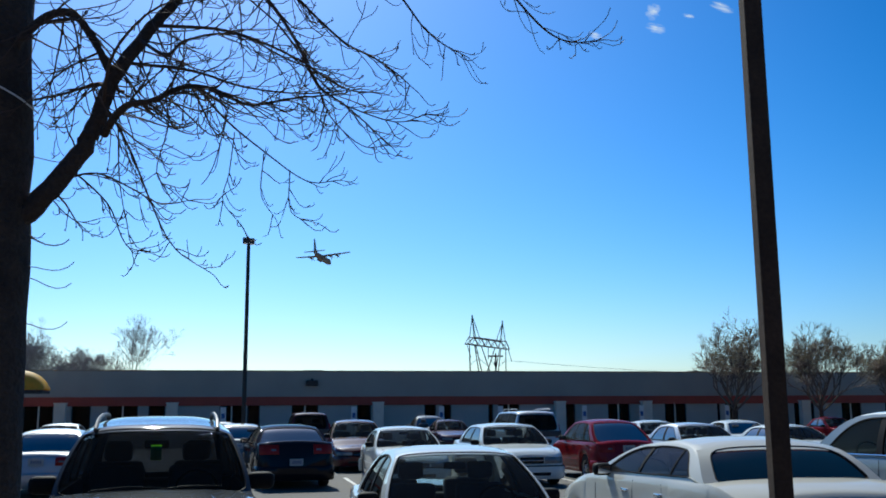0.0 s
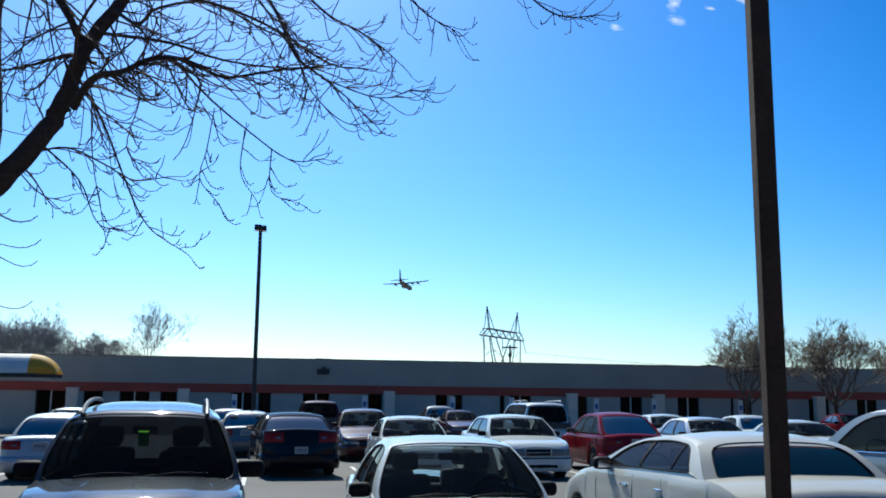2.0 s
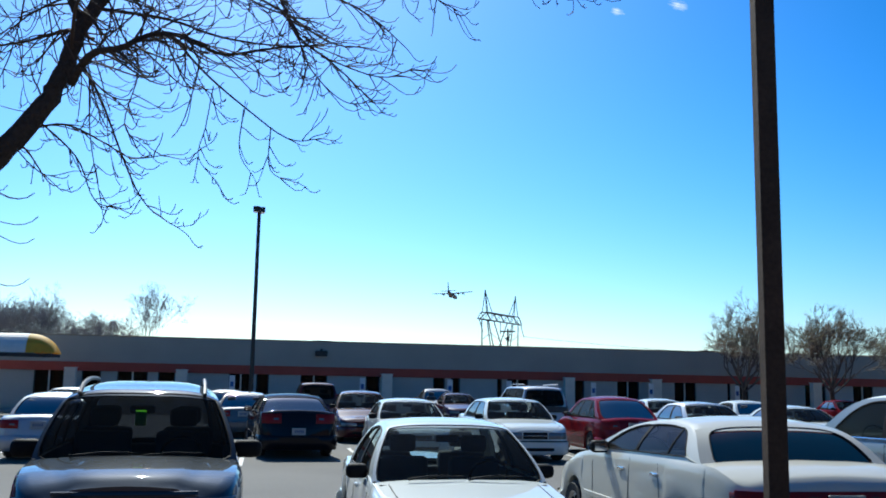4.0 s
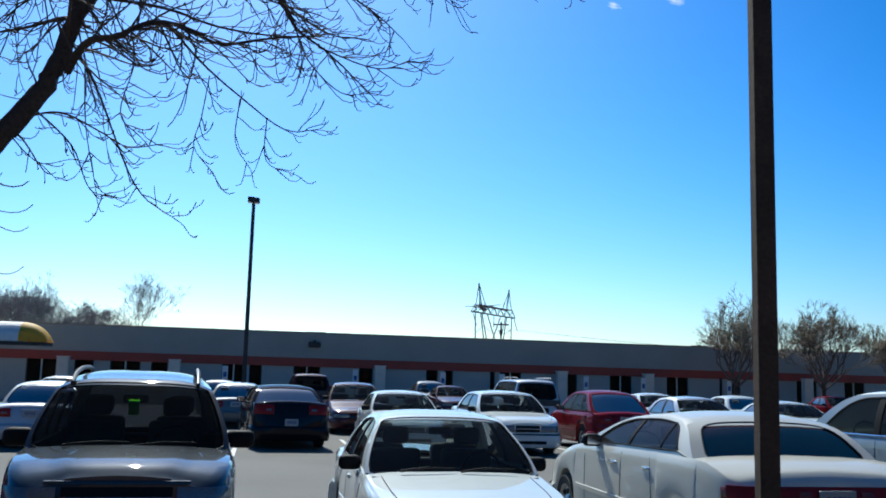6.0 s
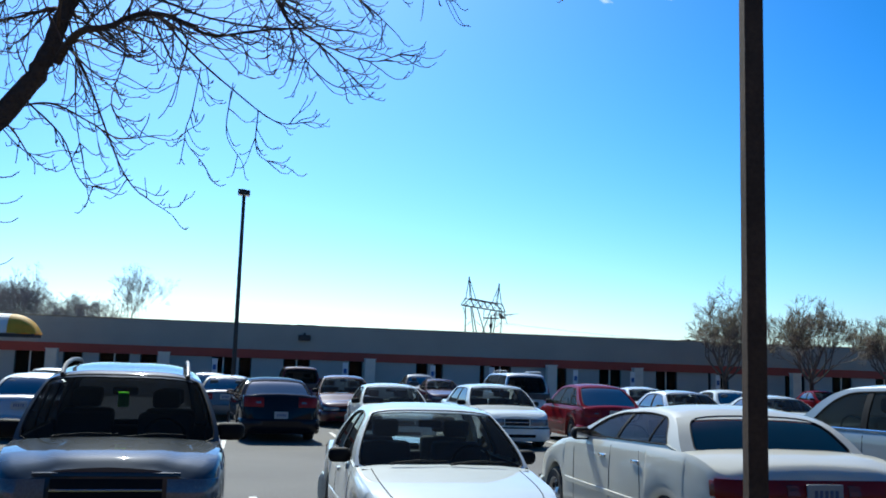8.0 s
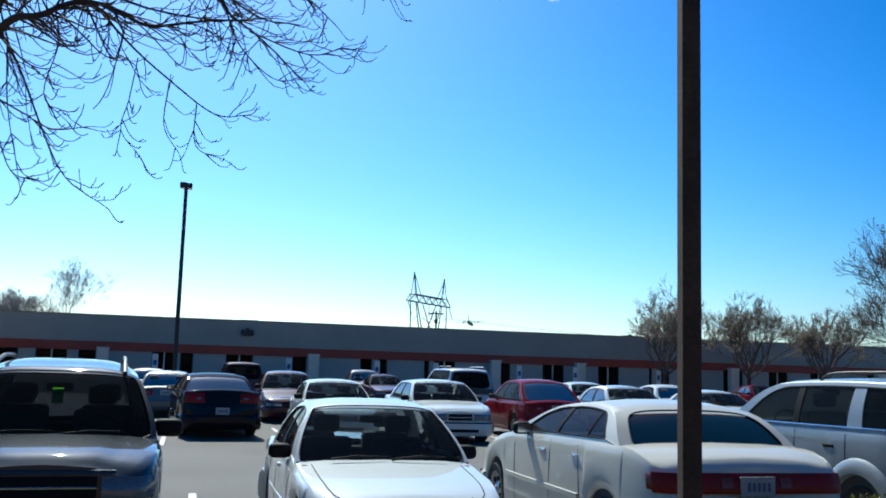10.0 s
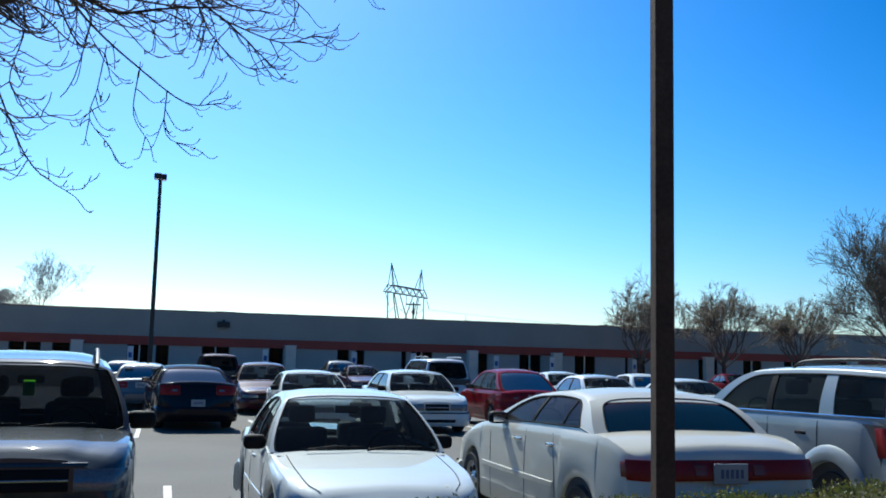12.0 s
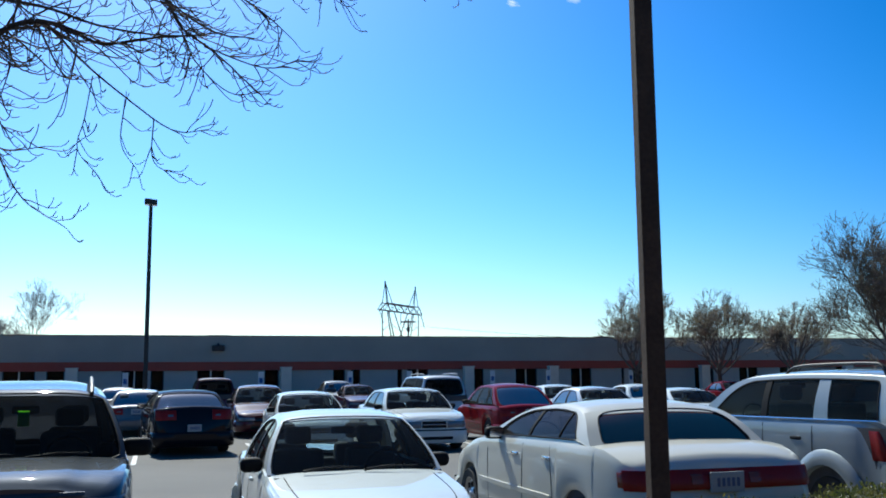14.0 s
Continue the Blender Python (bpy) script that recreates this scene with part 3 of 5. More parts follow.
def build_car(name, m, sh, color, label, category="car", seats=True, detail=True):
    car = thing(name, m, label, category, "parked cars")
    col = PAINT[color]
    h = sh.h
    # lower body
    xs = sorted(set([-h, h] + [s * (h - d) for s in (1, -1) for d in (0.015, 0.05, 0.1, 0.17, 0.26, 0.36)]
                    + [xw + sh.arch * math.cos(a) for xw in (sh.xf, sh.xr) for a in np.linspace(0, math.pi, 15)]
                    + [xw + s * (sh.arch + 0.004) for xw in (sh.xf, sh.xr) for s in (1, -1)]
                    + list(np.linspace(-h + 0.5, h - 0.5, 26)) + [sh.cowl, sh.deck]))
    xs = [x for i, x in enumerate(xs) if i == 0 or x - xs[i - 1] > 0.0035]
    bm = bmesh.new()
    rings = []
    for x in xs:
        half = sh.ring(x)
        full = half + [(px, -py, pz) for px, py, pz in reversed(half[:-1])]
        rings.append([bm.verts.new(p) for p in full])
    n = len(rings[0])
    for xa, a, b in zip(xs, rings, rings[1:]):
        for i in range(n - 1):
            cabin = sh.deck - 1e-6 <= xa < sh.cowl - 1e-6
            if cabin and 9 <= i < n - 10:
                continue
            bm.faces.new((a[i], b[i], b[i + 1], a[i + 1]))
    bm.faces.new(rings[0]), bm.faces.new(rings[-1][::-1])
    bmesh.ops.recalc_face_normals(bm, faces=bm.faces[:])
    body = part("body", bm, col, car, smooth=True)
    # greenhouse: one outline in side view, spanned across by roof and screens
    zb, zr = sh.belt, sh.H - sh.crown
    z0 = zb - 0.05
    wb, wr = sh.W / 2 - 0.085 * sh.shoulder + 0.002, sh.W / 2 - sh.tumble

    def climb(x):
        """How far the window line has risen at x."""
        return sh.wedge * min(1.0, max(0.0, (sh.cowl - x) / (sh.cowl - sh.deck)))

    def side_y(x, z):
        v = min(1.0, max(0.0, (z - z0) / (zr - z0)))
        base = min(wb, sh.half(x) - 0.085 * sh.shoulder + 0.002)
        return base + (wr - wb) * v ** 1.3 + 0.02 * math.sin(math.pi * v)

    def arch_line(a, b, c, d, rf, rr, rise, bow):
        """Points from a up to b, over to c and down to d, with the corners at b and c rounded."""
        a, b, c, d = Vector(a), Vector(b), Vector(c), Vector(d)
        rf = min(rf, (b - a).length * 0.8, (c - b).length * 0.45)
        rr = min(rr, (d - c).length * 0.8, (c - b).length * 0.45)
        b0, b1 = b + (a - b).normalized() * rf, b + (c - b).normalized() * rf
        c0, c1 = c + (b - c).normalized() * rr, c + (d - c).normalized() * rr
        out = [a.lerp(b0, k / 8) + Vector((0.7, 0.7)) * bow * math.sin(math.pi * k / 8) for k in range(8)]
        out += [b0 * (1 - t) ** 2 + b * 2 * t * (1 - t) + b1 * t * t for t in np.linspace(0, 1, 9)[:-1]]
        out += [b1.lerp(c0, k / 8) + Vector((0, rise * 4 * (k / 8) * (1 - k / 8))) for k in range(8)]
        out += [c0 * (1 - t) ** 2 + c * 2 * t * (1 - t) + c1 * t * t for t in np.linspace(0, 1, 9)[:-1]]
        return out + [c1.lerp(d, k / 8) for k in range(9)]
    front_top, rear_top = (sh.w_top, zr - sh.header * 0.6), (sh.r_top, zr - sh.header * 0.6)
    rim = arch_line((sh.cowl, z0), front_top, rear_top, (sh.deck, z0 + sh.wedge), sh.round_f, sh.round_r, sh.header * 0.6, 0.012)
    last = len(rim) - 1
    kb, kc = 12, 28   # where screen and roof meet
    ease = [min(1.0, max(0.0, k)) for k in [(14 - k) / 8 for k in range(last + 1)]]
    ease_r = [min(1.0, max(0.0, (k - 26) / 8)) for k in range(last + 1)]

    def over(kf, q, lift=0.0):
        """A point of the roof or a screen: kf along the outline, q across it."""
        i = min(int(kf), last - 1)
        f = kf - i
        p = rim[i].lerp(rim[i + 1], f)
        fw, bk = ease[i] * (1 - f) + ease[i + 1] * f, ease_r[i] * (1 - f) + ease_r[i + 1] * f
        high = 1 - 0.8 * max(fw, bk)
        return Vector((p.x + (0.1 * fw - 0.08 * bk) * (1 - q * q), q * side_y(p.x, p.y), p.y + sh.crown * high * (1 - abs(q) ** sh.flat) + lift))
    # the daylight opening of the side windows
    w_first, w_last = sh.windows[0], sh.windows[-1]
    sill = zb + 0.012

    head = min(front_top[1], rear_top[1]) - sh.pillar
    opening = arch_line((w_first[0], sill + climb(w_first[0])), (w_first[1], head), (w_last[3], head), (w_last[2], sill + climb(w_last[2])), sh.round_f * 0.75, min(0.16, sh.round_r * 0.5), sh.header * 0.5, 0.0)
    shell = bmesh.new()
    grid([[over(k, q) for q in np.linspace(-1, 1, 17)] for k in range(kb - 1, kc + 2)], shell)
    for s in (1, -1):
        rows = []
        for f in (0, 0.35, 0.7, 1):
            row = []
            for p, o in zip(rim, opening):
                m2 = p.lerp(o, f)
                row.append((m2.x, s * side_y(m2.x, m2.y), m2.y))
            rows.append(row)
        grid(rows, shell)
        n_s = 12
        sills = [[], []]
        for k in range(n_s + 1):
            xo = opening[0].x + (opening[-1].x - opening[0].x) * k / n_s
            xp = rim[0].x + (rim[-1].x - rim[0].x) * k / n_s
            zo, zp = sill + climb(xo), z0 + climb(xp)
            sills[0].append((xo, s * side_y(xo, zo), zo)), sills[1].append((xp, s * side_y(xp, zp), zp))
        grid(sills, shell)
    bmesh.ops.remove_doubles(shell, verts=shell.verts[:], dist=0.0006)
    bmesh.ops.recalc_face_normals(shell, faces=shell.faces[:])
    shell.normal_update()
    if max(shell.faces, key=lambda f: f.calc_center_median().z).normal.z < 0:
        bmesh.ops.reverse_faces(shell, faces=shell.faces[:])
    bmesh.ops.solidify(shell, geom=shell.faces[:], thickness=0.012)
    me = finish("roof", shell, col, True, 58)
    roof = new("roof", me)
    roof.parent = car
    for s in (1, -1):
        for w in sh.windows:
            rows = []
            for i in range(6):
                v = i / 5
                xa, xb = w[0] + (w[1] - w[0]) * v, w[2] + (w[3] - w[2]) * v
                z = sill - 0.01 + (head + 0.03 - sill) * v
                rows.append([(x, s * (side_y(x, z) - 0.01), z) for x in (xa + (xb - xa) * q for q in (-0.02, 0.25, 0.5, 0.75, 1.02))])
            part("side_window", grid(rows), sh.side_glass, car, smooth=True)
        # posts between the panes
        for wa, wc in zip(sh.windows, sh.windows[1:]):
            rows = []
            for i in range(6):
                v = i / 5
                xa, xb = wa[2] + (wa[3] - wa[2]) * v, wc[0] + (wc[1] - wc[0]) * v
                z = sill - 0.006 + (head + 0.02 - sill) * v
                rows.append([(x, s * (side_y(x, z) - 0.001), z) for x in (xa, (xa + xb) / 2, xb)])
            bmp = grid(rows)
            bmp.normal_update()
            bmp.faces.ensure_lookup_table()
            if bmp.faces[0].normal.y * s < 0:
                bmesh.ops.reverse_faces(bmp, faces=bmp.faces[:])
            bmesh.ops.solidify(bmp, geom=bmp.faces[:], thickness=0.02)
            thin = abs(wa[2] - wc[0]) < 0.13
            part("pillar", bmp, black_trim if thin and sh.dark_b else col, car, smooth=True)
        bmt = bmesh.new()
        line = [(p.x, s * side_y(p.x, p.y), p.y) for p in opening]
        tube(bmt, line, [0.009] * len(line), 5)
        part("window_seal", bmt, black_trim, roof)
        bmt = bmesh.new()
        line = [(x, s * (side_y(x, sill + climb(x)) + 0.003), sill + climb(x)) for x in np.linspace(opening[0].x + 0.02, opening[-1].x - 0.01, 9)]
        tube(bmt, line, [0.009] * len(line), 5)
        part("window_trim", bmt, sh.trim, roof)
    # windscreen and rear window
    for nm, k0, k1, fwd in (("windscreen", 0, kb, 1), ("rear_window", last, kc, -1)):
        def pane(q, v, off=0.0, k0=k0, k1=k1):
            return over(k0 + (k1 - k0) * v, q, off)
        edge, tall, power = (sh.rear_q, 0.95, 7) if nm == "rear_window" else (0.955, 0.975, 14)
        rows = [[pane(q, v, -0.008) for q in np.linspace(-edge, edge, 17)] for v in np.linspace(0, 1, 13)]
        part("glass_surround", rounded_frame(lambda q, v: pane(q, (v + 1) / 2, 0.003), edge, tall, power, Vector((fwd, 0, 0.5))), col, car, smooth=True)
        g = part(nm, grid(rows), (sh.back_glass or sh.side_glass) if nm == "rear_window" else sh.front_glass, car, smooth=True)
        ring_line = []
        for k in range(61):
            a = k * math.tau / 60
            c, d = math.cos(a), math.sin(a)
            r = (abs(c) ** power + abs(d) ** power) ** (-1 / power)
            ring_line.append(pane(c * r * edge, (d * r * tall + 1) / 2, -0.001))
        bmt = bmesh.new()
        tube(bmt, ring_line, [0.009] * 61, 5)
        part("seal", bmt, black_trim, g)
        if nm == "windscreen":
            for s in (-0.62, 0.05):
                bmw = bmesh.new()
                a = Vector((sh.cowl + 0.12, s * wb, zb + 0.012))
                tube(bmw, [a, a + Vector((-0.02, 0.3 * wb, 0.03)), a + Vector((-0.03, 0.62 * wb, 0.025))], [0.012, 0.009, 0.006], 5)
                part("wiper", bmw, black_trim, car)
    # cabin
    inner = bmesh.new()
    box(sh.deck - 0.2, sh.cowl + 0.2, -wb + 0.02, wb - 0.02, sh.clear + 0.08, sh.clear + 0.12, bm=inner)
    for s in (1, -1):
        box(sh.deck, sh.cowl, s * (wb - 0.03) - 0.012, s * (wb - 0.03) + 0.012, sh.clear + 0.12, zb - 0.02, bm=inner)
    box(sh.cowl - 0.35, sh.cowl + 0.18, -wb + 0.03, wb - 0.03, zb - 0.2, zb - 0.035, 0.03, bm=inner)
    box(sh.deck - 0.1, sh.deck + 0.25, -wb + 0.03, wb - 0.03, zb - 0.25, zb - 0.05, 0.02, bm=inner)
    part("cabin_lining", inner, cabin_cloth, car)
    if seats:
        xf = sh.cowl - 1.15
        for x, ys in ((xf, (-0.36, 0.36)), (xf - 0.85, (-0.4, 0.4))):
            for y in ys:
                bms = bmesh.new()
                box(x - 0.08, x + 0.1, y - 0.25, y + 0.25, 0.45, min(zb + 0.16, sh.H - 0.38), 0.05, bms, 2)
                box(x, x + 0.5, y - 0.25, y + 0.25, 0.4, 0.55, 0.05, bms, 2)
                seat = part("seat", bms, cabin_cloth, car, smooth=True)
                z0 = min(zb + 0.18, sh.H - 0.36)
                part("headrest", box(x - 0.06, x + 0.05, y - 0.13, y + 0.13, z0 + 0.02, z0 + 0.19, 0.04, segments=2), cabin_cloth, seat, smooth=True)
        bmw = bmesh.new()
        c = Vector((sh.cowl - 0.48, 0.36, zb - 0.02))
        ringp = [c + Vector((math.cos(t) * 0.07, math.sin(t) * 0.18, math.cos(t) * 0.16)) for t in np.linspace(0, math.tau, 17)]
        tube(bmw, ringp, [0.014] * 17, 6)
        part("steering_wheel", bmw, black_trim, car, smooth=True)
        part("rear_mirror", box(sh.w_top - 0.06, sh.w_top - 0.03, -0.11, 0.11, sh.H - sh.header - 0.17, sh.H - sh.header - 0.1, 0.012), black_trim, car)
    # mirrors
    mx = sh.windows[0][0] - 0.12
    for s in (1, -1):
        mm = PAINT[color] if sh.mirror_paint else black_trim
        mw, mh = sh.mirror
        my = s * (sh.W / 2 + mw - 0.07)
        mir = part("door_mirror", box(mx - 0.07, mx + 0.07, my - mw, my + mw, zb + 0.035 - mh, zb + 0.035 + mh, min(mh * 0.75, 0.055), segments=3), mm, car, "" if sh.mirror_paint else "black plastic mirror", True)
        part("mirror_arm", box(mx - 0.03, mx + 0.05, min(s * (wb - 0.03), s * (sh.W / 2 - 0.02)), max(s * (wb - 0.03), s * (sh.W / 2 - 0.02)), zb - 0.01, zb + 0.04, 0.01), mm, mir)
        part("mirror_glass", box(mx - 0.076, mx - 0.0705, my - mw * 0.72, my + mw * 0.72, zb + 0.035 - mh * 0.65, zb + 0.035 + mh * 0.65), chrome, mir)
    # bumpers, lamps, grille, plate
    cor = sh.outline(1, 0)[0][1]
    cort = sh.outline(-1, 0)[0][1]
    bump = sh.bumper or col
    part("front_bumper", band(sh, 1, -cor - 0.55, cor + 0.55, sh.clear - 0.02, sh.clear + 0.3, 0.045, 0.09, 24), bump, car, smooth=True)
    part("rear_bumper", band(sh, -1, -cort - 0.55, cort + 0.55, sh.clear - 0.0, sh.clear + 0.33, 0.05, 0.09, 24), bump, car, smooth=True)
    part("air_intake", band(sh, 1, -cor * 0.7, cor * 0.7, sh.clear + 0.06, sh.clear + 0.15, 0.056, 0.02, 10), black_trim, car)
    part("bumper_strip", band(sh, 1, -cor - 0.3, cor + 0.3, sh.clear + 0.27, sh.clear + 0.3, 0.05, 0.02, 18), black_trim, car)
    nose = sh.top(h) if sh.nose_z is None else sh.nose_z
    for s in (1, -1):
        part("headlight", band(sh, 1, s * cor * (sh.grille + 0.05), s * (cor + 0.22), nose - 0.2, nose - 0.05, 0.01, 0.03, 8), clear_lens, car, "clear headlight", True)
    g = part("grille", band(sh, 1, -cor * sh.grille, cor * sh.grille, nose - 0.2, nose - 0.05, 0.008, 0.03, 8), black_trim, car)
    part("grille_bar", band(sh, 1, -cor * sh.grille, cor * sh.grille, nose - 0.135, nose - 0.115, 0.018, 0.02, 8), chrome, g)
    z0, z1 = sh.lamp_z
    if sh.full_lamp:
        lamp = part("tail_light", band(sh, -1, -cort - 0.2, cort + 0.2, z0, z1, 0.012, 0.03, 24), red_lens, car, "full-width red tail light", True)
        for s in (1, -1):
            part("turn_light", band(sh, -1, s * (cort + 0.2), s * (cort + 0.27), z0 + 0.02, z1 - 0.02, 0.012, 0.03, 4), amber_lens, lamp, smooth=True)
            part("reverse_light", band(sh, -1, s * cort * 0.3, s * cort * 0.44, z0 + 0.03, z1 - 0.03, 0.018, 0.02, 4), amber_lens, lamp)
    else:
        for s in (1, -1):
            lamp = part("tail_light", band(sh, -1, s * (cort * sh.lamp_in), s * (cort + sh.lamp_wrap), z0, z1, 0.014, 0.03, 8), red_lens, car, "red tail light", True)
            part("reverse_light", band(sh, -1, s * cort * (sh.lamp_in + 0.1), s * cort * (sh.lamp_in + 0.24), z0 + (z1 - z0) * 0.35, z0 + (z1 - z0) * 0.6, 0.024, 0.02, 4), clear_lens, lamp)
    pz = sh.plate_z
    px = sh.bow(-h, pz) - 0.02
    pl = part("number_plate", box(px - 0.012, px + 0.01, -0.155, 0.155, pz - 0.08, pz + 0.08, 0.004), plate_white, car, "pale number plate")
    for k in range(5):
        part("plate_bar", box(px - 0.015, px - 0.0125, -0.11 + 0.045 * k, -0.083 + 0.045 * k, pz - 0.035, pz + 0.035), plate_ink, pl)
    add_wheels(car, sh, detail)
    if detail:
        for s in (1, -1):
            xs_ = np.linspace(sh.cowl + 0.14, sh.h - 0.12, 9)
            rows = []
            for dy in (-0.004, 0.004):
                row = []
                for x in xs_:
                    ring = sh.ring(x)[9:]
                    y = (sh.half(x) - 0.085) * 0.88 + dy
                    row.append((float(ring[0][0]), s * y, float(np.interp(y, [p[1] for p in ring][::-1], [p[2] for p in ring][::-1])) + 0.003))
                rows.append(row)
            if sh.H < 1.6:
                part("bonnet_seam", slab(rows, 0.002), black_trim, body)
            for x, lean in sh.doors:
                part("door_seam", seam(sh, s, x, sh.bottom(x) + 0.05, zb - 0.03, lean), black_trim, body)
            for x, z in sh.handles:
                hy = s * (sh.half(x) - 0.012)
                hd = part("door_handle", box(x - 0.09, x + 0.09, hy - 0.018, hy + 0.018, z - 0.018, z + 0.018, 0.012, segments=2), sh.handle_mat or col, car, smooth=True)
            if sh.mould:
                a, c, z = sh.mould
                part("side_moulding", side_strip(sh, s, a, c, z, z + 0.045), sh.mould_mat or col, car)
    return car


def sedan(L=4.6, W=1.75, H=1.42, belt=0.93, cowl=None, w_top=None, r_top=None, deck=None, nose=0.68, tail=0.93, **k):
    h = L / 2
    cowl = h - 1.32 if cowl is None else cowl
    w_top = cowl - 0.72 if w_top is None else w_top
    deck = -h + 0.95 if deck is None else deck
    r_top = deck + 0.55 if r_top is None else r_top
    xf, xr = h - 0.88, -h + 1.02
    bx = (cowl + deck) / 2 - 0.02
    d = dict(L=L, W=W, H=H, belt=belt, cowl=cowl, w_top=w_top, deck=deck, r_top=r_top, xf=xf, xr=xr, tyre=0.31, arch=0.37, clear=0.2,
             shoulder=0.65, tumble=0.285, nose_w=0.68, tail_w=0.74, nose_z=None, dark_b=True, mirror_paint=False, full_lamp=False,
             side_glass=car_glass, front_glass=car_glass, trim=black_trim, bumper=None, lamp_z=(tail - 0.26, tail - 0.08), lamp_in=0.6, plate_z=tail - 0.18,
             line=[(-h, tail - 0.1), (-h + 0.05, tail - 0.02), (-h + 0.2, tail + 0.015), (deck, belt + 0.01), (deck + 0.1, belt), (cowl - 0.1, belt), (cowl, belt - 0.005), (cowl + 0.35, belt - 0.045), (h - 0.45, nose + 0.09), (h - 0.12, nose + 0.035), (h, nose - 0.04)],
             windows=[(cowl - 0.33, w_top - 0.1, bx + 0.04, bx + 0.0), (bx - 0.04, bx - 0.08, deck + 0.33, r_top + 0.1)],
             doors=[(cowl - 0.12, 0.05), (bx, -0.0), (deck + 0.22, 0.12)], handles=[(bx + 0.22, belt - 0.13), (deck + 0.48, belt - 0.12)], handle_mat=None,
             mould=(-h + 1.5, h - 1.35, 0.48), mould_mat=None, header=0.035, rear_q=0.9, dome=0.0, crown=0.05, flat=2.4, round_f=0.22, round_r=0.28, mirror=(0.1, 0.065), grille=0.46, pillar=0.055, wedge=0.0, lamp_wrap=0.2, back_glass=None)
    d.update(k)
    return Shape(**d)


def facing(x, y, turn=0.0):
    """Nose towards the viewer's side."""
    return pose(x, y, 0, 0, 0, -90 + turn)


def leaving(x, y, turn=0.0):
    return pose(x, y, 0, 0, 0, 90 + turn)


def roof_rails(car, sh, x0, x1, mat, lift=0.07, inset=0.05, thick=0.014, ramp=0.35):
    for s in (1, -1):
        y = s * (sh.W / 2 - sh.tumble - inset)
        bm = bmesh.new()
        low = sh.H - 0.07
        top = sh.H + lift
        pts = bez([(x0, y, low - 0.03), (x0 + 0.08, y, top - 0.025), (x0 + 0.25, y, top), ((x0 + x1) / 2, y, top), (x1 - ramp, y, top - 0.012), (x1 - ramp * 0.4, y, top - 0.05), (x1, y, low - 0.05)], 5)
        tube(bm, pts, [thick] * len(pts), 8)
        part("roof_rail", bm, mat, car, smooth=True)


# the row nearest the hedge
suv_shape = sedan(L=4.1, W=1.76, H=1.705, header=0.12, belt=1.08, cowl=0.8, w_top=0.2, r_top=-1.9, deck=-2.0, nose=0.98, tail=1.05, tyre=0.34, arch=0.41, clear=0.27,
                  tumble=0.27, nose_w=0.74, dome=0.016, crown=0.075, flat=4.0, round_f=0.14, round_r=0.14, mirror=(0.125, 0.078), grille=0.58, pillar=0.09, front_glass=suv_glass, side_glass=tinted_glass, bumper=None, mirror_paint=False, rear_q=0.93,
                  line=[(-2.05, 1.02), (-2.0, 1.08), (0.7, 1.08), (0.8, 1.078), (1.2, 1.065), (1.75, 1.02), (1.95, 0.985), (2.05, 0.93)],
                  windows=[(0.42, 0.1, -0.38, -0.4), (-0.46, -0.48, -1.1, -1.05), (-1.2, -1.15, -1.85, -1.75)],
                  doors=[(0.6, 0.0), (-0.42, 0.0), (-1.15, 0.0)], handles=[(-0.2, 0.95), (-0.95, 0.95)], lamp_z=(0.75, 1.0), plate_z=0.8)
suv = build_car("suv", facing(-1.05, 9.25, 4), suv_shape, "navy", "dark blue compact suv with roof rails, nose out", "suv")
roof_rails(suv, suv_shape, -1.6, 0.25, dark_metal, 0.015, 0.075, 0.02, 0.7)
part("grille_lip", band(suv_shape, 1, -0.5, 0.5, 0.895, 0.925, 0.012, 0.02, 12), PAINT["navy"], suv, "dark blue bar over the grille", True)
tag = part("hang_tag", box(0.44, 0.444, -0.045, 0.045, 1.32, 1.45), tag_green, suv, "bright green hang tag behind the windscreen")

white_shape = sedan(L=4.5, W=1.69, H=1.4, header=0.05, round_f=0.13, round_r=0.2, crown=0.045, flat=3.0, pillar=0.045, belt=0.9, nose=0.7, tail=0.92, cowl=0.93, w_top=0.28, tumble=0.29, mirror_paint=False)
build_car("sedan", facing(1.76, 9.35), white_shape, "white", "older white four-door sedan with black door mirrors, nose out", "car")

pearl_shape = sedan(L=4.94, W=1.85, H=1.48, belt=1.075, wedge=0.06, shoulder=0.5, nose=0.76, tail=1.06, cowl=0.95, w_top=-0.02, r_top=-1.31, deck=-1.73, tumble=0.25, back_glass=rear_glass, rear_q=0.86, tyre=0.33, arch=0.39,
                    full_lamp=True, lamp_z=(0.79, 0.95), plate_z=0.845, side_glass=blue_glass, handle_mat=chrome, mirror_paint=False, tail_w=0.78,
                    round_f=0.5, round_r=0.3, crown=0.05, header=0.03, pillar=0.04, windows=[(0.62, -0.02, -0.24, -0.38), (-0.29, -0.43, -0.98, -1.08), (-0.995, -1.095, -1.4, -1.2)],
                    doors=[(0.82, 0.05), (-0.22, 0.0), (-1.0, 0.1)], handles=[(-0.02, 0.93), (-0.85, 0.94)], mould=(-0.95, 1.1, 0.56),
                    line=[(-2.47, 0.96), (-2.42, 1.04), (-2.27, 1.075), (-1.73, 1.13), (-1.55, 1.13), (0.85, 1.075), (0.95, 1.07), (1.3, 1.03), (2.02, 0.85), (2.35, 0.795), (2.47, 0.72)])
build_car("sedan", leaving(4.5, 9.35), pearl_shape, "pearl", "pearl white sedan with a full-width red tail light, tail out", "car")

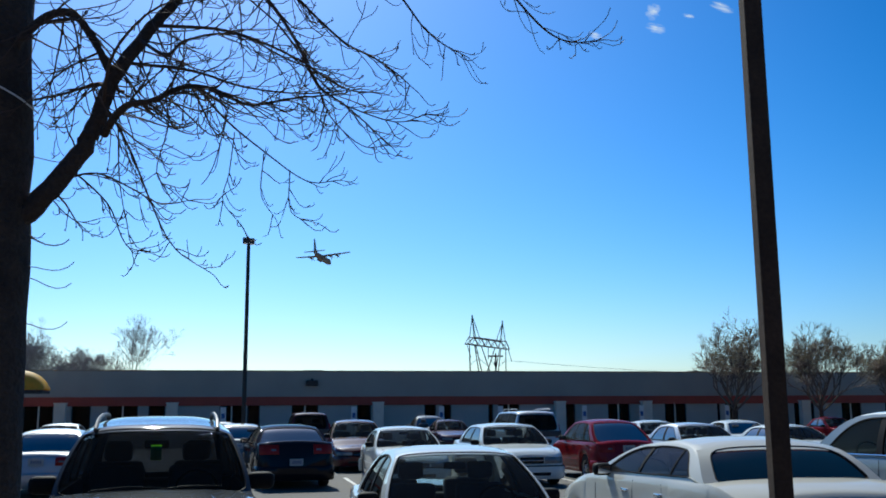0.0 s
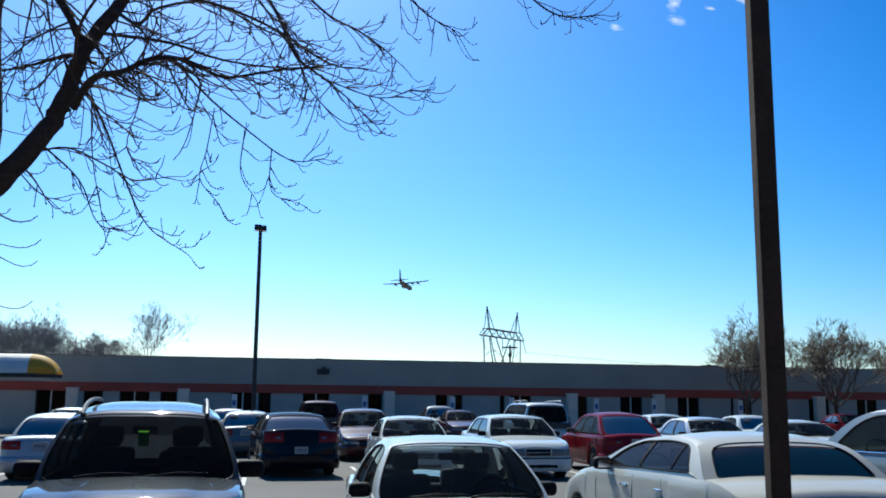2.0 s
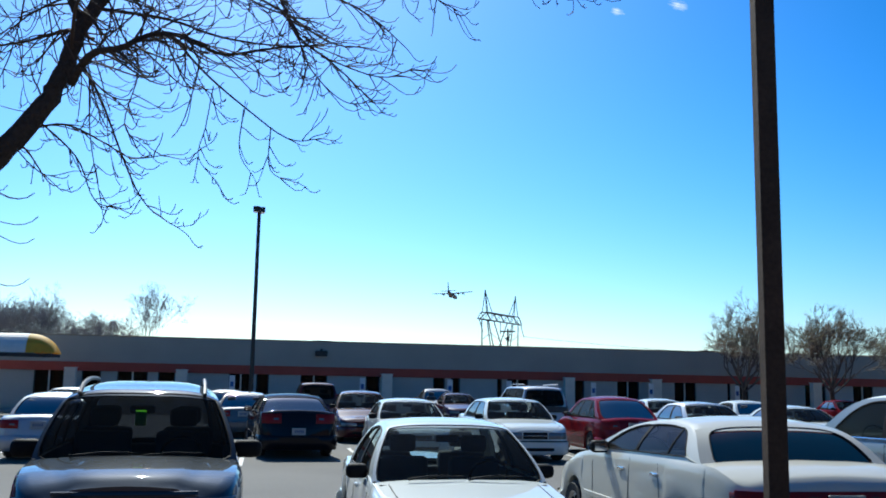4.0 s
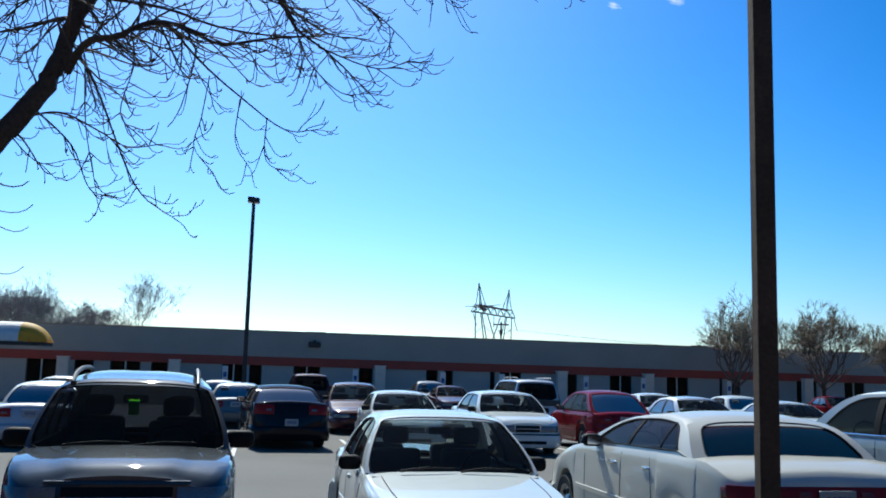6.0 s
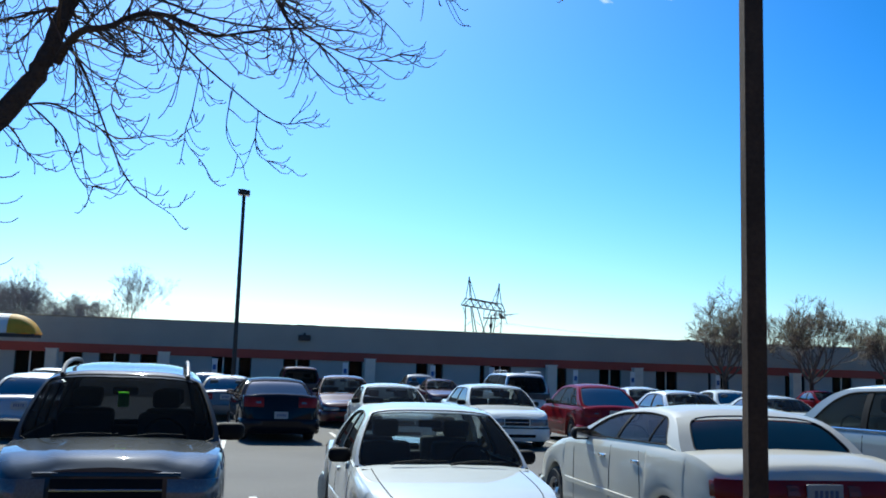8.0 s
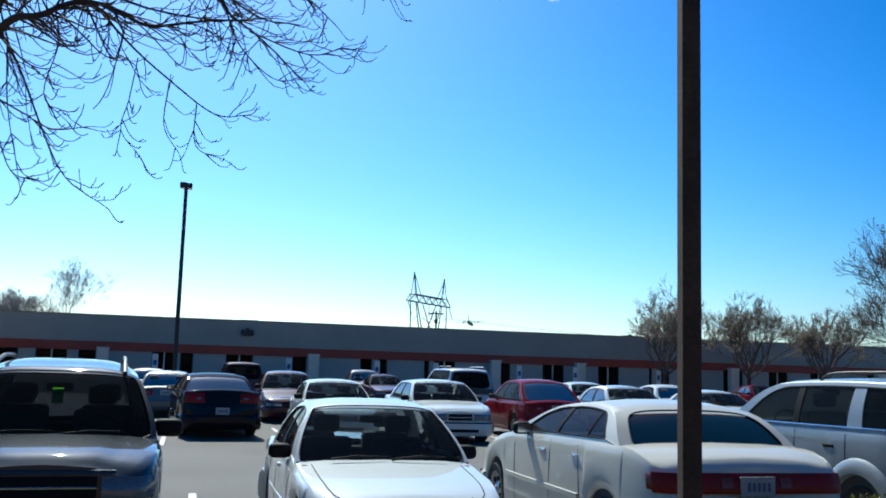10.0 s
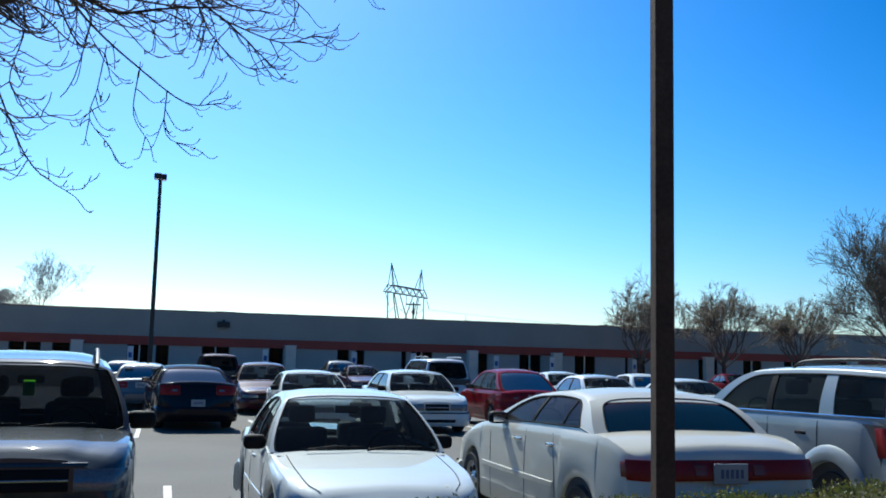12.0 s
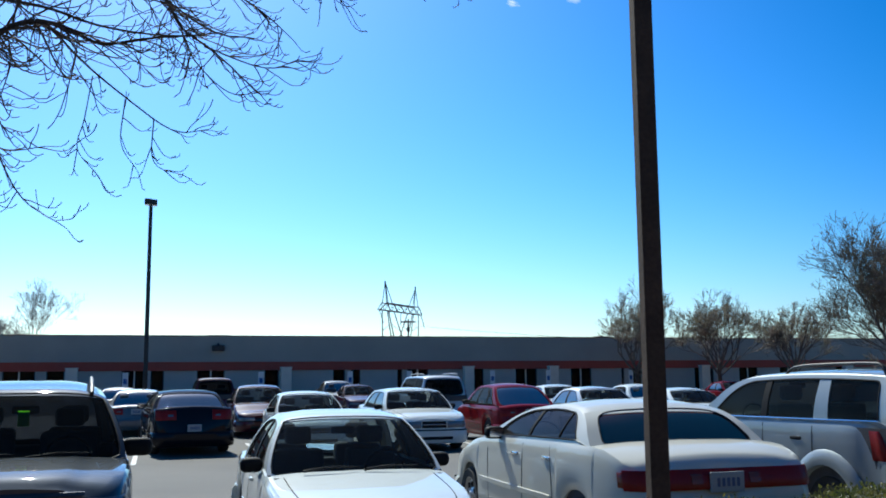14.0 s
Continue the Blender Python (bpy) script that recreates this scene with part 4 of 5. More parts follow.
esc_shape = sedan(L=4.43, W=1.81, H=1.755, wedge=0.035, shoulder=0.35, header=0.04, rear_q=0.92, belt=1.215, cowl=1.1, w_top=0.35, r_top=-2.08, deck=-2.17, xr=-1.27, nose=1.05, tail=1.215, tyre=0.365, arch=0.44, clear=0.28,
                  tumble=0.16, nose_w=0.74, tail_w=0.87, handle_mat=black_trim, mirror_paint=False, trim=chrome,
                  line=[(-2.215, 1.12), (-2.17, 1.25), (1.0, 1.215), (1.1, 1.21), (1.4, 1.13), (1.9, 1.05), (2.1, 1.0), (2.215, 0.92)],
                  round_f=0.45, round_r=0.14, crown=0.045, flat=3.5, pillar=0.05, windows=[(0.78, 0.2, -0.2, -0.22), (-0.3, -0.32, -1.08, -1.1), (-1.3, -1.27, -1.97, -1.93)],
                  doors=[(0.72, 0.0), (-0.25, 0.0), (-1.08, 0.0)], handles=[(-0.02, 1.05), (-0.82, 1.05)], lamp_z=(0.9, 1.17), lamp_in=0.8, lamp_wrap=0.34, side_glass=dark_glass, plate_z=0.85)
esc = build_car("suv", leaving(7.33, 9.45), esc_shape, "escape", "pale silver suv with dark rear glass and roof rails, tail out", "suv")
roof_rails(esc, esc_shape, -2.0, -0.4, dark_metal, 0.045, 0.04, 0.017)
for sy in (1, -1):
    for xw in (esc_shape.xf, esc_shape.xr):
        rows = []
        for rr, oo in ((0.43, 0.0), (0.445, 0.035), (0.5, 0.04), (0.57, 0.025), (0.6, 0.0)):
            rows.append([(xw + rr * math.cos(a), sy * (esc_shape.half(xw) + oo), 0.365 + rr * math.sin(a)) for a in np.linspace(-0.15, math.pi + 0.15, 19)])
        part("arch_flare", slab(rows, 0.01), PAINT["escape"], esc, smooth=True)

build_car("sedan", facing(-3.8, 9.5), sedan(L=4.5, nose=0.74, tail=0.97), "red", "dark red sedan parked beside the blue suv", "car", detail=False)

# the second row
black_shape = sedan(L=5.05, W=1.85, H=1.47, belt=1.01, nose=0.72, tail=1.09, r_top=-1.05, deck=-1.75, lamp_z=(0.8, 1.02), lamp_in=0.58, plate_z=0.62)
build_car("sedan", leaving(0.68, 25.1, 4.5), black_shape, "black", "black four-door sedan seen from its tail", "car")
build_car("sedan", leaving(-4.6, 24.0), sedan(L=4.7), "silver", "silver sedan with tail towards the lane", "car")
build_car("sedan", facing(3.6, 24.2), sedan(L=4.6, H=1.4), "white", "white sedan with nose towards the lane", "car")
imp = sedan(L=5.05, W=1.85, H=1.46, belt=0.96, nose=0.78, tail=1.0)
build_car("sedan", facing(6.28, 24.3), imp, "white", "large white sedan with dark grille and headlights", "car")
hatch = sedan(L=4.35, W=1.7, H=1.54, belt=1.0, nose=0.7, tail=1.0, deck=-1.85, r_top=-1.05, windows=[(0.55, 0.1, -0.12, -0.2), (-0.2, -0.28, -0.95, -0.8), (-1.02, -0.87, -1.5, -1.02)])
build_car("hatchback", leaving(9.05, 24.8), hatch, "red", "dark red hatchback with tail towards the lane", "car")
build_car("sedan", facing(12.0, 25.2), sedan(L=4.7), "silver", "pale silver sedan with nose towards the lane", "car")
build_car("coupe", facing(14.85, 25.2), sedan(L=4.6, H=1.36), "white", "white coupe with nose towards the lane", "car")

# farther rows
van = sedan(L=4.8, W=1.9, H=1.8, belt=1.1, cowl=1.3, w_top=0.55, r_top=-2.15, deck=-2.3, nose=0.85, tail=1.1, tyre=0.33, arch=0.4, clear=0.22, tumble=0.25, tail_w=0.8, side_glass=tinted_glass,
            line=[(-2.4, 1.02), (-2.35, 1.1), (1.2, 1.1), (1.3, 1.08), (1.7, 1.0), (2.1, 0.9), (2.3, 0.84), (2.4, 0.78)],
            windows=[(0.95, 0.45, 0.02, 0.0), (-0.05, -0.07, -1.1, -1.1), (-1.2, -1.2, -2.15, -2.05)],
            doors=[], handles=[], lamp_z=(0.8, 1.3), lamp_in=0.85, plate_z=0.8)
build_car("sedan", facing(3.1, 30.9), sedan(L=4.4, H=1.53, belt=1.0), "maroon", "maroon sedan in a farther row", "car", detail=False)
build_car("minivan", leaving(2.45, 45.5), van, "maroon", "dark maroon minivan with black rear window", "van", detail=False)
build_car("sedan", leaving(-1.5, 43.5), sedan(L=4.7), "grey", "grey sedan with glare on its rear glass", "car", detail=False)
vn = build_car("minivan", leaving(10.2, 36.5), van, "silver", "silver minivan with black rear window and roof rack", "van", detail=False)
roof_rails(vn, van, -1.9, 0.3, alloy, 0.05)
build_car("sedan", facing(9.3, 46.0), sedan(L=4.4), "purple", "dark purple small car in a farther row", "car", detail=False)
build_car("hatchback", leaving(8.75, 49.0), sedan(L=4.2, H=1.6, belt=1.05), "grey", "grey hatchback by the walk", "car", detail=False)
build_car("sedan", facing(14.4, 33.5), sedan(L=4.5), "white", "white sedan in a farther row", "car", detail=False)
build_car("sedan", leaving(17.3, 33.0), sedan(L=4.6), "white", "white sedan in a farther row", "car", detail=False)
build_car("sedan", facing(29.3, 45.0), sedan(L=4.4), "red", "red car close to the building", "car", detail=False)
build_car("sedan", facing(-7.4, 40.0), sedan(L=4.6), "silver", "silver sedan in a farther row", "car", detail=False)
build_car("sedan", leaving(-0.55, 33.2), sedan(L=4.6), "grey", "grey sedan beyond the black one", "car", detail=False)


# ---- posts ----
def parking_lamp():
    p = thing("parking_lamp", pose(-0.45, 41.0, 0), "tall dark steel lamp post with two box heads", "street lamp")
    bm = bmesh.new()
    tube(bm, [(0, 0, 0.6), (0, 0, 9.0)], [0.1, 0.075], 10)
    part("pole", bm, dark_metal, p, smooth=True)
    bm = bmesh.new()
    tube(bm, [(0, 0, 0), (0, 0, 0.75)], [0.28, 0.28], 14)
    part("footing", bm, concrete, p)
    for s in (-1, 1):
        head = part("lamp_head", box(s * 0.1 - 0.15, s * 0.1 + 0.15, s * 0.35 - 0.22, s * 0.35 + 0.22, 8.98 - 0.1 * (s < 0), 9.2 - 0.1 * (s < 0), 0.03), dark_metal, p)
        part("lamp_lens", box(s * 0.1 - 0.12, s * 0.1 + 0.12, s * 0.35 - 0.18, s * 0.35 + 0.18, 8.965 - 0.1 * (s < 0), 8.979 - 0.1 * (s < 0)), clear_lens, head)


parking_lamp()


def timber_post():
    p = thing("timber_post", pose(2.87, 5.08, 0, 0, 0, -11), "tall square brown timber post beside the hedge", "post")
    bm = box(-0.053, 0.06, -0.056, 0.056, 0, 6.2, 0.006)
    part("shaft", bm, timber, p)
    part("collar", box(-0.1, 0.1, -0.1, 0.1, 0, 0.12, 0.01), concrete, p)


timber_post()


def hedge_top(x):
    """The hedge's uneven height along its length."""
    return 0.675 + 0.03 * noise.noise((x * 0.9, 0, 3)) + sum(a * math.exp(-((x - c) / w) ** 2) for c, w, a in ((2.0, 0.2, 0.045), (3.25, 0.2, 0.04), (4.2, 0.3, 0.06), (5.4, 0.55, 0.13)))


def hedge():
    h = thing("hedge", pose(0, 0, 0), "clipped green hedge with yellowish new leaves", "hedge")
    rng = random.Random(5)
    # dark sheet under the leaves; the hedge's inner shade is put into its colour
    shade_core = bmesh.new()
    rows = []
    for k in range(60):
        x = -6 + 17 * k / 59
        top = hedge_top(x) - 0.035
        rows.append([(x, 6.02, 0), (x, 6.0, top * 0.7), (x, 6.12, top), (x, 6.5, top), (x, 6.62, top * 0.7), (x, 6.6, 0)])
    grid(rows, shade_core)
    part("shade_core", shade_core, hedge_shade, h)
    vs, fs = [], []
    for _ in range(42000):
        x = -6 + 17 * rng.random()
        top = hedge_top(x) + 0.025 * noise.noise((x * 4, 1, 3))
        a = rng.random()
        if a < 0.55:
            c = Vector((x, 6.03 + 0.55 * rng.random(), top + rng.gauss(0, 0.015)))
        else:
            c = Vector((x, 6.0 if a < 0.8 else 6.62, top * rng.random()))
        c += Vector([rng.gauss(0, 0.02) for _ in range(3)])
        e = Euler((rng.random() * 6, rng.random() * 6, rng.random() * 6)).to_matrix()
        s = 0.009 + 0.008 * rng.random()
        k = len(vs)
        vs += [c + e @ Vector(q) * s for q in ((-1.3, 0, 0), (0, 0.6, 0.15), (1.3, 0, 0), (0, -0.6, 0.15))]
        fs.append((k, k + 1, k + 2, k + 3))
    me = bpy.data.meshes.new("leaves")
    me.from_pydata(vs, [], fs)
    me.materials.append(hedge_leaf)
    o = new("leaves", me)
    o.parent = h
    tagged(o, kind="stuff")


hedge()


# ---- the near bare tree ----
def sprout(bm, start, way, length, radius, rng, depth, sides=4, droop=-1.1, lift=8.5, wild=0.045):
    """A twig that hangs in a smooth arc and turns up at its tip, with smaller ones along it."""
    n = max(5, int(length / 0.04))
    p, d = Vector(start), Vector(way).normalized()
    pts, rad = [p.copy()], [radius]
    bend = Vector((rng.gauss(0, 0.6), rng.gauss(0, 0.6), 0))
    step = length / n
    for k in range(1, n + 1):
        f = k / n
        pull = droop * (1 - f) + lift * max(0.0, f - 0.5)
        turn = (bend * (1 - f) + Vector((0, 0, pull))) / n
        d = (d + turn + Vector((rng.gauss(0, wild), rng.gauss(0, wild), rng.gauss(0, wild)))).normalized()
        p = p + d * step
        pts.append(p.copy())
        rad.append(max(radius * (1 - 0.6 * f), 0.0026))
    tube(bm, pts, rad, sides)
    if depth > 0:
        for k in range(2, n):
            if rng.random() < (0.3 if depth > 1 else 0.2):
                side = Vector((rng.gauss(0, 1), rng.gauss(0, 1), rng.gauss(0, 0.7) - 0.1))
                w = (pts[min(k + 1, n)] - pts[k]).normalized() + side.normalized() * 0.7
                sprout(bm, pts[k], w, length * (0.28 + 0.34 * rng.random()) * (1.05 - 0.5 * k / n), rad[k] * 0.66, rng, depth - 1, 3, droop, lift, wild)


def near_tree():
    t = thing("bare_tree", pose(-1.58, 5.15, 0), "bare winter tree with dark bark and drooping fine twigs", "tree")
    o = Vector((-1.58, 5.15, 0))
    rng = random.Random(11)
    bm = bmesh.new()
    pts = bez([(0.03, 0, -0.1), (0.02, 0, 0.5), (0.0, 0, 1.5), (-0.02, 0, 2.7), (-0.06, 0.0, 3.7), (-0.1, 0.05, 5.0), (-0.1, 0.1, 6.5)], 5)
    rad = [0.34 - 0.1 * min(1, i / 5) - 0.02 * i / len(pts) * 5 * 0.6 for i in range(len(pts))]
    rad = [max(r, 0.1) for r in rad]
    tube(bm, pts, rad, 18)
    for v in bm.verts:
        v.co += Vector((1, 1, 0)) * 0.018 * noise.noise(v.co * 4)
    part("trunk", bm, bark, t, smooth=True)
    limbs = [  # main limbs, with their thickness at both ends
        ([(-1.55, 5.15, 2.68), (-1.37, 5.1, 2.82), (-1.19, 5.1, 3.06), (-1.09, 5.1, 3.27), (-1.02, 5.1, 3.52), (-0.87, 5.1, 3.78), (-0.72, 5.1, 3.99), (-0.45, 5.1, 4.35), (0.0, 5.1, 4.75)], 0.068, 0.022),
        ([(-1.55, 5.05, 3.6), (-1.45, 5.0, 3.74), (-1.33, 5.0, 3.86), (-1.21, 5.0, 3.87), (-1.11, 5.03, 3.75), (-1.02, 5.08, 3.58)], 0.026, 0.02),
        ([(-1.03, 5.05, 3.22), (-0.97, 4.95, 3.28), (-0.88, 4.85, 3.33), (-0.76, 4.8, 3.34), (-0.6, 4.8, 3.43), (-0.44, 4.8, 3.42), (-0.26, 4.8, 3.35), (-0.02, 4.8, 3.4), (0.22, 4.8, 3.44)], 0.026, 0.004),
        ([(-0.6, 4.82, 3.43), (-0.55, 5.2, 3.55), (-0.4, 5.6, 3.5), (-0.19, 5.6, 3.33), (0.09, 5.6, 3.14), (0.29, 5.6, 3.15)], 0.01, 0.0025),
        ([(-1.04, 5.1, 3.5), (-1.11, 5.2, 3.55), (-1.26, 5.2, 3.49), (-1.46, 5.2, 3.43)], 0.016, 0.005),
        ([(-1.1, 5.1, 3.3), (-1.07, 5.3, 3.45), (-0.93, 5.4, 3.22), (-0.79, 5.4, 2.89), (-0.66, 5.4, 2.66), (-0.45, 5.4, 2.52)], 0.01, 0.0025),
        ([(-0.6, 5.1, 4.2), (-0.25, 5.0, 4.1), (-0.02, 5.0, 3.82), (0.11, 5.0, 3.56), (0.3, 5.0, 3.42), (0.53, 5.0, 3.22)], 0.016, 0.003),
        ([(0.24, 5.0, 3.45), (0.56, 5.0, 3.36), (0.76, 5.0, 3.43)], 0.005, 0.002),
        ([(-0.3, 5.1, 4.48), (-0.09, 5.2, 4.25), (0.25, 5.2, 3.92), (0.45, 5.2, 3.82), (0.59, 5.2, 3.73), (0.73, 5.2, 3.61)], 0.011, 0.0025),
        ([(0.0, 5.1, 4.75), (0.55, 5.4, 4.43), (0.83, 5.4, 4.08), (1.09, 5.4, 3.93)], 0.012, 0.0025),
        ([(0.3, 5.1, 4.85), (0.9, 5.0, 4.6), (1.21, 5.0, 4.26), (1.45, 5.0, 4.0), (1.63, 5.0, 3.92), (1.84, 5.0, 3.95)], 0.012, 0.003),
        ([(-1.26, 5.15, 2.98), (-1.08, 5.22, 3.04), (-0.9, 5.3, 2.98), (-0.74, 5.3, 2.9), (-0.55, 5.3, 2.93)], 0.007, 0.0025),
        ([(-0.87, 5.08, 3.78), (-0.7, 4.8, 3.6), (-0.58, 4.6, 3.61), (-0.33, 4.6, 3.66), (-0.04, 4.6, 3.53), (0.2, 4.6, 3.48)], 0.012, 0.003),
        ([(-0.95, 5.1, 3.65), (-0.6, 5.3, 3.7), (-0.3, 5.3, 3.62), (0.05, 5.3, 3.6), (0.4, 5.3, 3.65)], 0.011, 0.003),
        ([(-0.8, 5.1, 3.88), (-0.4, 5.4, 4.0), (0.0, 5.5, 3.9), (0.3, 5.5, 3.72), (0.55, 5.5, 3.7)], 0.012, 0.003),
        ([(-1.05, 5.1, 3.4), (-0.95, 4.7, 3.55), (-0.7, 4.4, 3.7), (-0.35, 4.3, 3.75)], 0.012, 0.003),
        ([(0.0, 5.1, 4.75), (0.6, 5.1, 4.95), (1.3, 5.1, 5.0)], 0.024, 0.008),
        ([(-0.35, 5.58, 3.42), (-0.37, 5.4, 3.12), (-0.4, 5.4, 2.95), (-0.29, 5.4, 2.81)], 0.004, 0.002),
        ([(-0.17, 5.6, 3.3), (-0.18, 5.5, 3.02), (-0.09, 5.5, 2.87)], 0.004, 0.002),
        ([(-0.01, 5.6, 3.2), (0.0, 5.5, 2.92), (0.17, 5.5, 2.85)], 0.004, 0.002),
        ([(-1.0, 5.35, 3.35), (-0.98, 5.4, 3.02), (-0.9, 5.4, 2.66)], 0.005, 0.002),
        ([(-1.22, 5.1, 3.05), (-1.03, 5.3, 2.89), (-0.92, 5.3, 2.66), (-0.8, 5.3, 2.62)], 0.006, 0.002),
        ([(-0.7, 4.8, 3.4), (-0.68, 4.9, 3.25), (-0.73, 4.9, 2.98), (-0.62, 4.9, 2.86)], 0.005, 0.002),
        ([(-0.3, 4.3, 3.75), (-0.1, 4.4, 3.62), (0.05, 4.5, 3.45), (0.2, 4.5, 3.4)], 0.005, 0.002),
        ([(0.11, 5.0, 3.56), (0.2, 5.1, 3.4), (0.38, 5.1, 3.24), (0.55, 5.1, 3.25)], 0.005, 0.002),
        ([(-1.3, 5.1, 2.95), (-1.32, 5.3, 2.9), (-1.2, 5.4, 2.8), (-1.05, 5.4, 2.83)], 0.005, 0.002),
    ]
    for pts, r0, r1 in limbs:
        bm = bmesh.new()
        line = bez([Vector(p) - o for p in pts], 5)
        m = len(line) - 1
        tube(bm, [p + Vector([rng.gauss(0, r0 * 0.06) for _ in range(3)]) for p in line], [r0 + (r1 - r0) * (i / m) ** 0.8 for i in range(m + 1)], 9 if r0 > 0.02 else 6)
        part("limb", bm, bark if r0 > 0.02 else twig_bark, t, smooth=True)
        bm = bmesh.new()
        for i in range(1, m):
            r = r0 + (r1 - r0) * (i / m) ** 0.8
            here = line[i] + o
            for _ in range(3 if r < 0.02 else 2):
                if rng.random() < (0.4 if here.z > 3.25 else 0.27):
                    d = (line[i + 1] - line[i]).normalized()
                    side = Vector((rng.gauss(0.2, 0.9), rng.gauss(0, 0.8), rng.gauss(-0.25, 0.8))).normalized()
                    reach = (0.34 if r < 0.02 else 0.5) * (0.45 + 0.85 * rng.random())
                    if r < 0.006:
                        reach *= 0.6
                    if here.z > 3.3:
                        reach *= 1.15
                    sprout(bm, line[i], d * 0.8 + side, reach, min(0.0068, max(0.0036, r * 0.5)), rng, 2 if reach > 0.3 else 1)
        sprout(bm, line[-1], line[-1] - line[-2], 0.14, r1, rng, 1)
        part("twig_spray", bm, twig_bark, t)["kind"] = "stuff"
    # low stray shoots on the trunk
    bm = bmesh.new()
    for z in (2.2, 2.45, 2.5, 3.3, 3.45, 3.1):
        sprout(bm, (0.12, -0.02, z), (1, -0.2, 0.1), 0.32, 0.003, rng, 1)
    part("twig_spray", bm, twig_bark, t)["kind"] = "stuff"


near_tree()


def trunk_wire():
    w = thing("wire", pose(0, 0, 0), "thin pale wire stapled to the tree trunk", "cable")
    bm = bmesh.new()
    tube(bm, bez([(-2.6, 4.85, 3.65), (-1.9, 4.88, 3.5), (-1.62, 4.86, 3.43), (-1.46, 4.93, 3.37), (-1.38, 5.1, 3.33)], 5), [0.005] * 21, 5)
    part("strand", bm, sign_white, w)


trunk_wire()


# ---- trees by the building and woods behind it ----
def grow(bm, p, d, length, radius, rng, depth, tips, spread=0.55, rise=0.25, sides=5, least=0.0055, kids=3, wiggle=0.11):
    n = 4 if depth > 1 else 3
    pts, rad = [p.copy()], [max(radius, least)]
    for k in range(n):
        d = (d + Vector((rng.gauss(0, wiggle), rng.gauss(0, wiggle), rng.gauss(rise * 0.25, wiggle * 0.7)))).normalized()
        p = p + d * (length / n)
        pts.append(p.copy())
        rad.append(max(radius * (1 - 0.35 * (k + 1) / n), least))
    tube(bm, pts, rad, sides)
    if depth <= 1:
        tips += pts[1:] if depth else pts[2:]
    if depth == 0:
        return
    for k in range(kids if depth > 1 else 4):
        a = rng.random() * math.tau
        u = d.orthogonal().normalized()
        v = d.cross(u)
        w = (d + (u * math.cos(a) + v * math.sin(a)) * spread * (0.6 + 0.8 * rng.random())).normalized()
        at = pts[min(n, rng.choice((1, 2, 3, 4) if kids > 3 else (2, 3, 4)))]
        grow(bm, at, w, length * (0.58 + 0.22 * rng.random()), rad[-1] * 0.78, rng, depth - 1, tips, spread, rise, max(3, sides - 1), least, kids, wiggle)


def crown_tree(name, x, y, height, trunk_h, seed, label, leaf=0.03, count=12000, bark_mat=None, leaf_mat=None, spread=0.6, depth=6, kids=3, limb=0.05):
    t = thing(name, pose(x, y, 0), label, "tree", "trees by the building")
    rng = random.Random(seed)
    bm = bmesh.new()
    tube(bm, bez([(0, 0, -0.05), (0.03, 0, trunk_h * 0.5), (0, 0.03, trunk_h), (0.0, 0, trunk_h + 0.25)], 4), [0.17, 0.15, 0.14, 0.13, 0.125, 0.12, 0.12, 0.115, 0.11, 0.11, 0.1, 0.1, 0.1], 9)
    part("trunk", bm, bark, t, smooth=True)
    bm = bmesh.new()
    tips = []
    span = (height - trunk_h) / 3.0
    for k in range(9):
        a = k * math.tau / 9 * 2 + rng.uniform(-0.3, 0.3)
        d = Vector((math.cos(a) * 0.75, math.sin(a) * 0.75, 0.38 + 0.1 * k + 0.15 * rng.random())).normalized()
        grow(bm, Vector((0, 0, trunk_h * (0.85 + 0.025 * k + 0.1 * rng.random()))), d, span * (0.92 + 0.12 * rng.random()), limb, rng, depth - 1, tips, spread, 0.3, 5, 0.0085, kids, 0.06)
    part("branching", bm, bark_mat or hazed_bark, t)["kind"] = "stuff"
    vs, fs = [], []
    for _ in range(count):
        c = rng.choice(tips) + Vector([rng.gauss(0, 0.07) for _ in range(3)])
        e = Euler((rng.random() * 6, rng.random() * 6, rng.random() * 6)).to_matrix()
        s = leaf * (0.5 + rng.random())
        k = len(vs)
        vs += [c + e @ Vector(q) * s for q in ((-1, 0, 0), (0, 0.5, 0.1), (1, 0, 0), (0, -0.5, 0.1))]
        fs.append((k, k + 1, k + 2, k + 3))
    me = bpy.data.meshes.new("crown")
    me.from_pydata(vs, [], fs)
    me.materials.append(leaf_mat or bud_leaf)
    c = new("crown", me)
    c.parent = t
    tagged(c, "sparse budding leaves", kind="stuff")


crown_tree("budding_tree", 25.4, 48.0, 7.0, 1.9, 3, "small round tree coming into pale bud before the building", spread=0.66, depth=6, kids=3, limb=0.065, bark_mat=small_bark, leaf=0.026, count=16000)
crown_tree("budding_tree", 30.6, 48.0, 7.1, 1.9, 8, "small round tree coming into pale bud before the building", spread=0.66, depth=6, kids=3, limb=0.065, bark_mat=small_bark, leaf=0.026, count=16000)
crown_tree("budding_tree", 36.0, 48.5, 6.6, 1.9, 15, "small round tree coming into pale bud before the building", spread=0.66, depth=6, kids=3, limb=0.065, bark_mat=small_bark, leaf=0.026, count=16000)
crown_tree("budding_tree", 30.5, 32.5, 9.5, 1.5, 21, "larger tree with dense pale green buds", leaf=0.034, count=34000, spread=0.68, depth=6, kids=4, limb=0.085, bark_mat=small_bark, leaf_mat=olive_leaf)
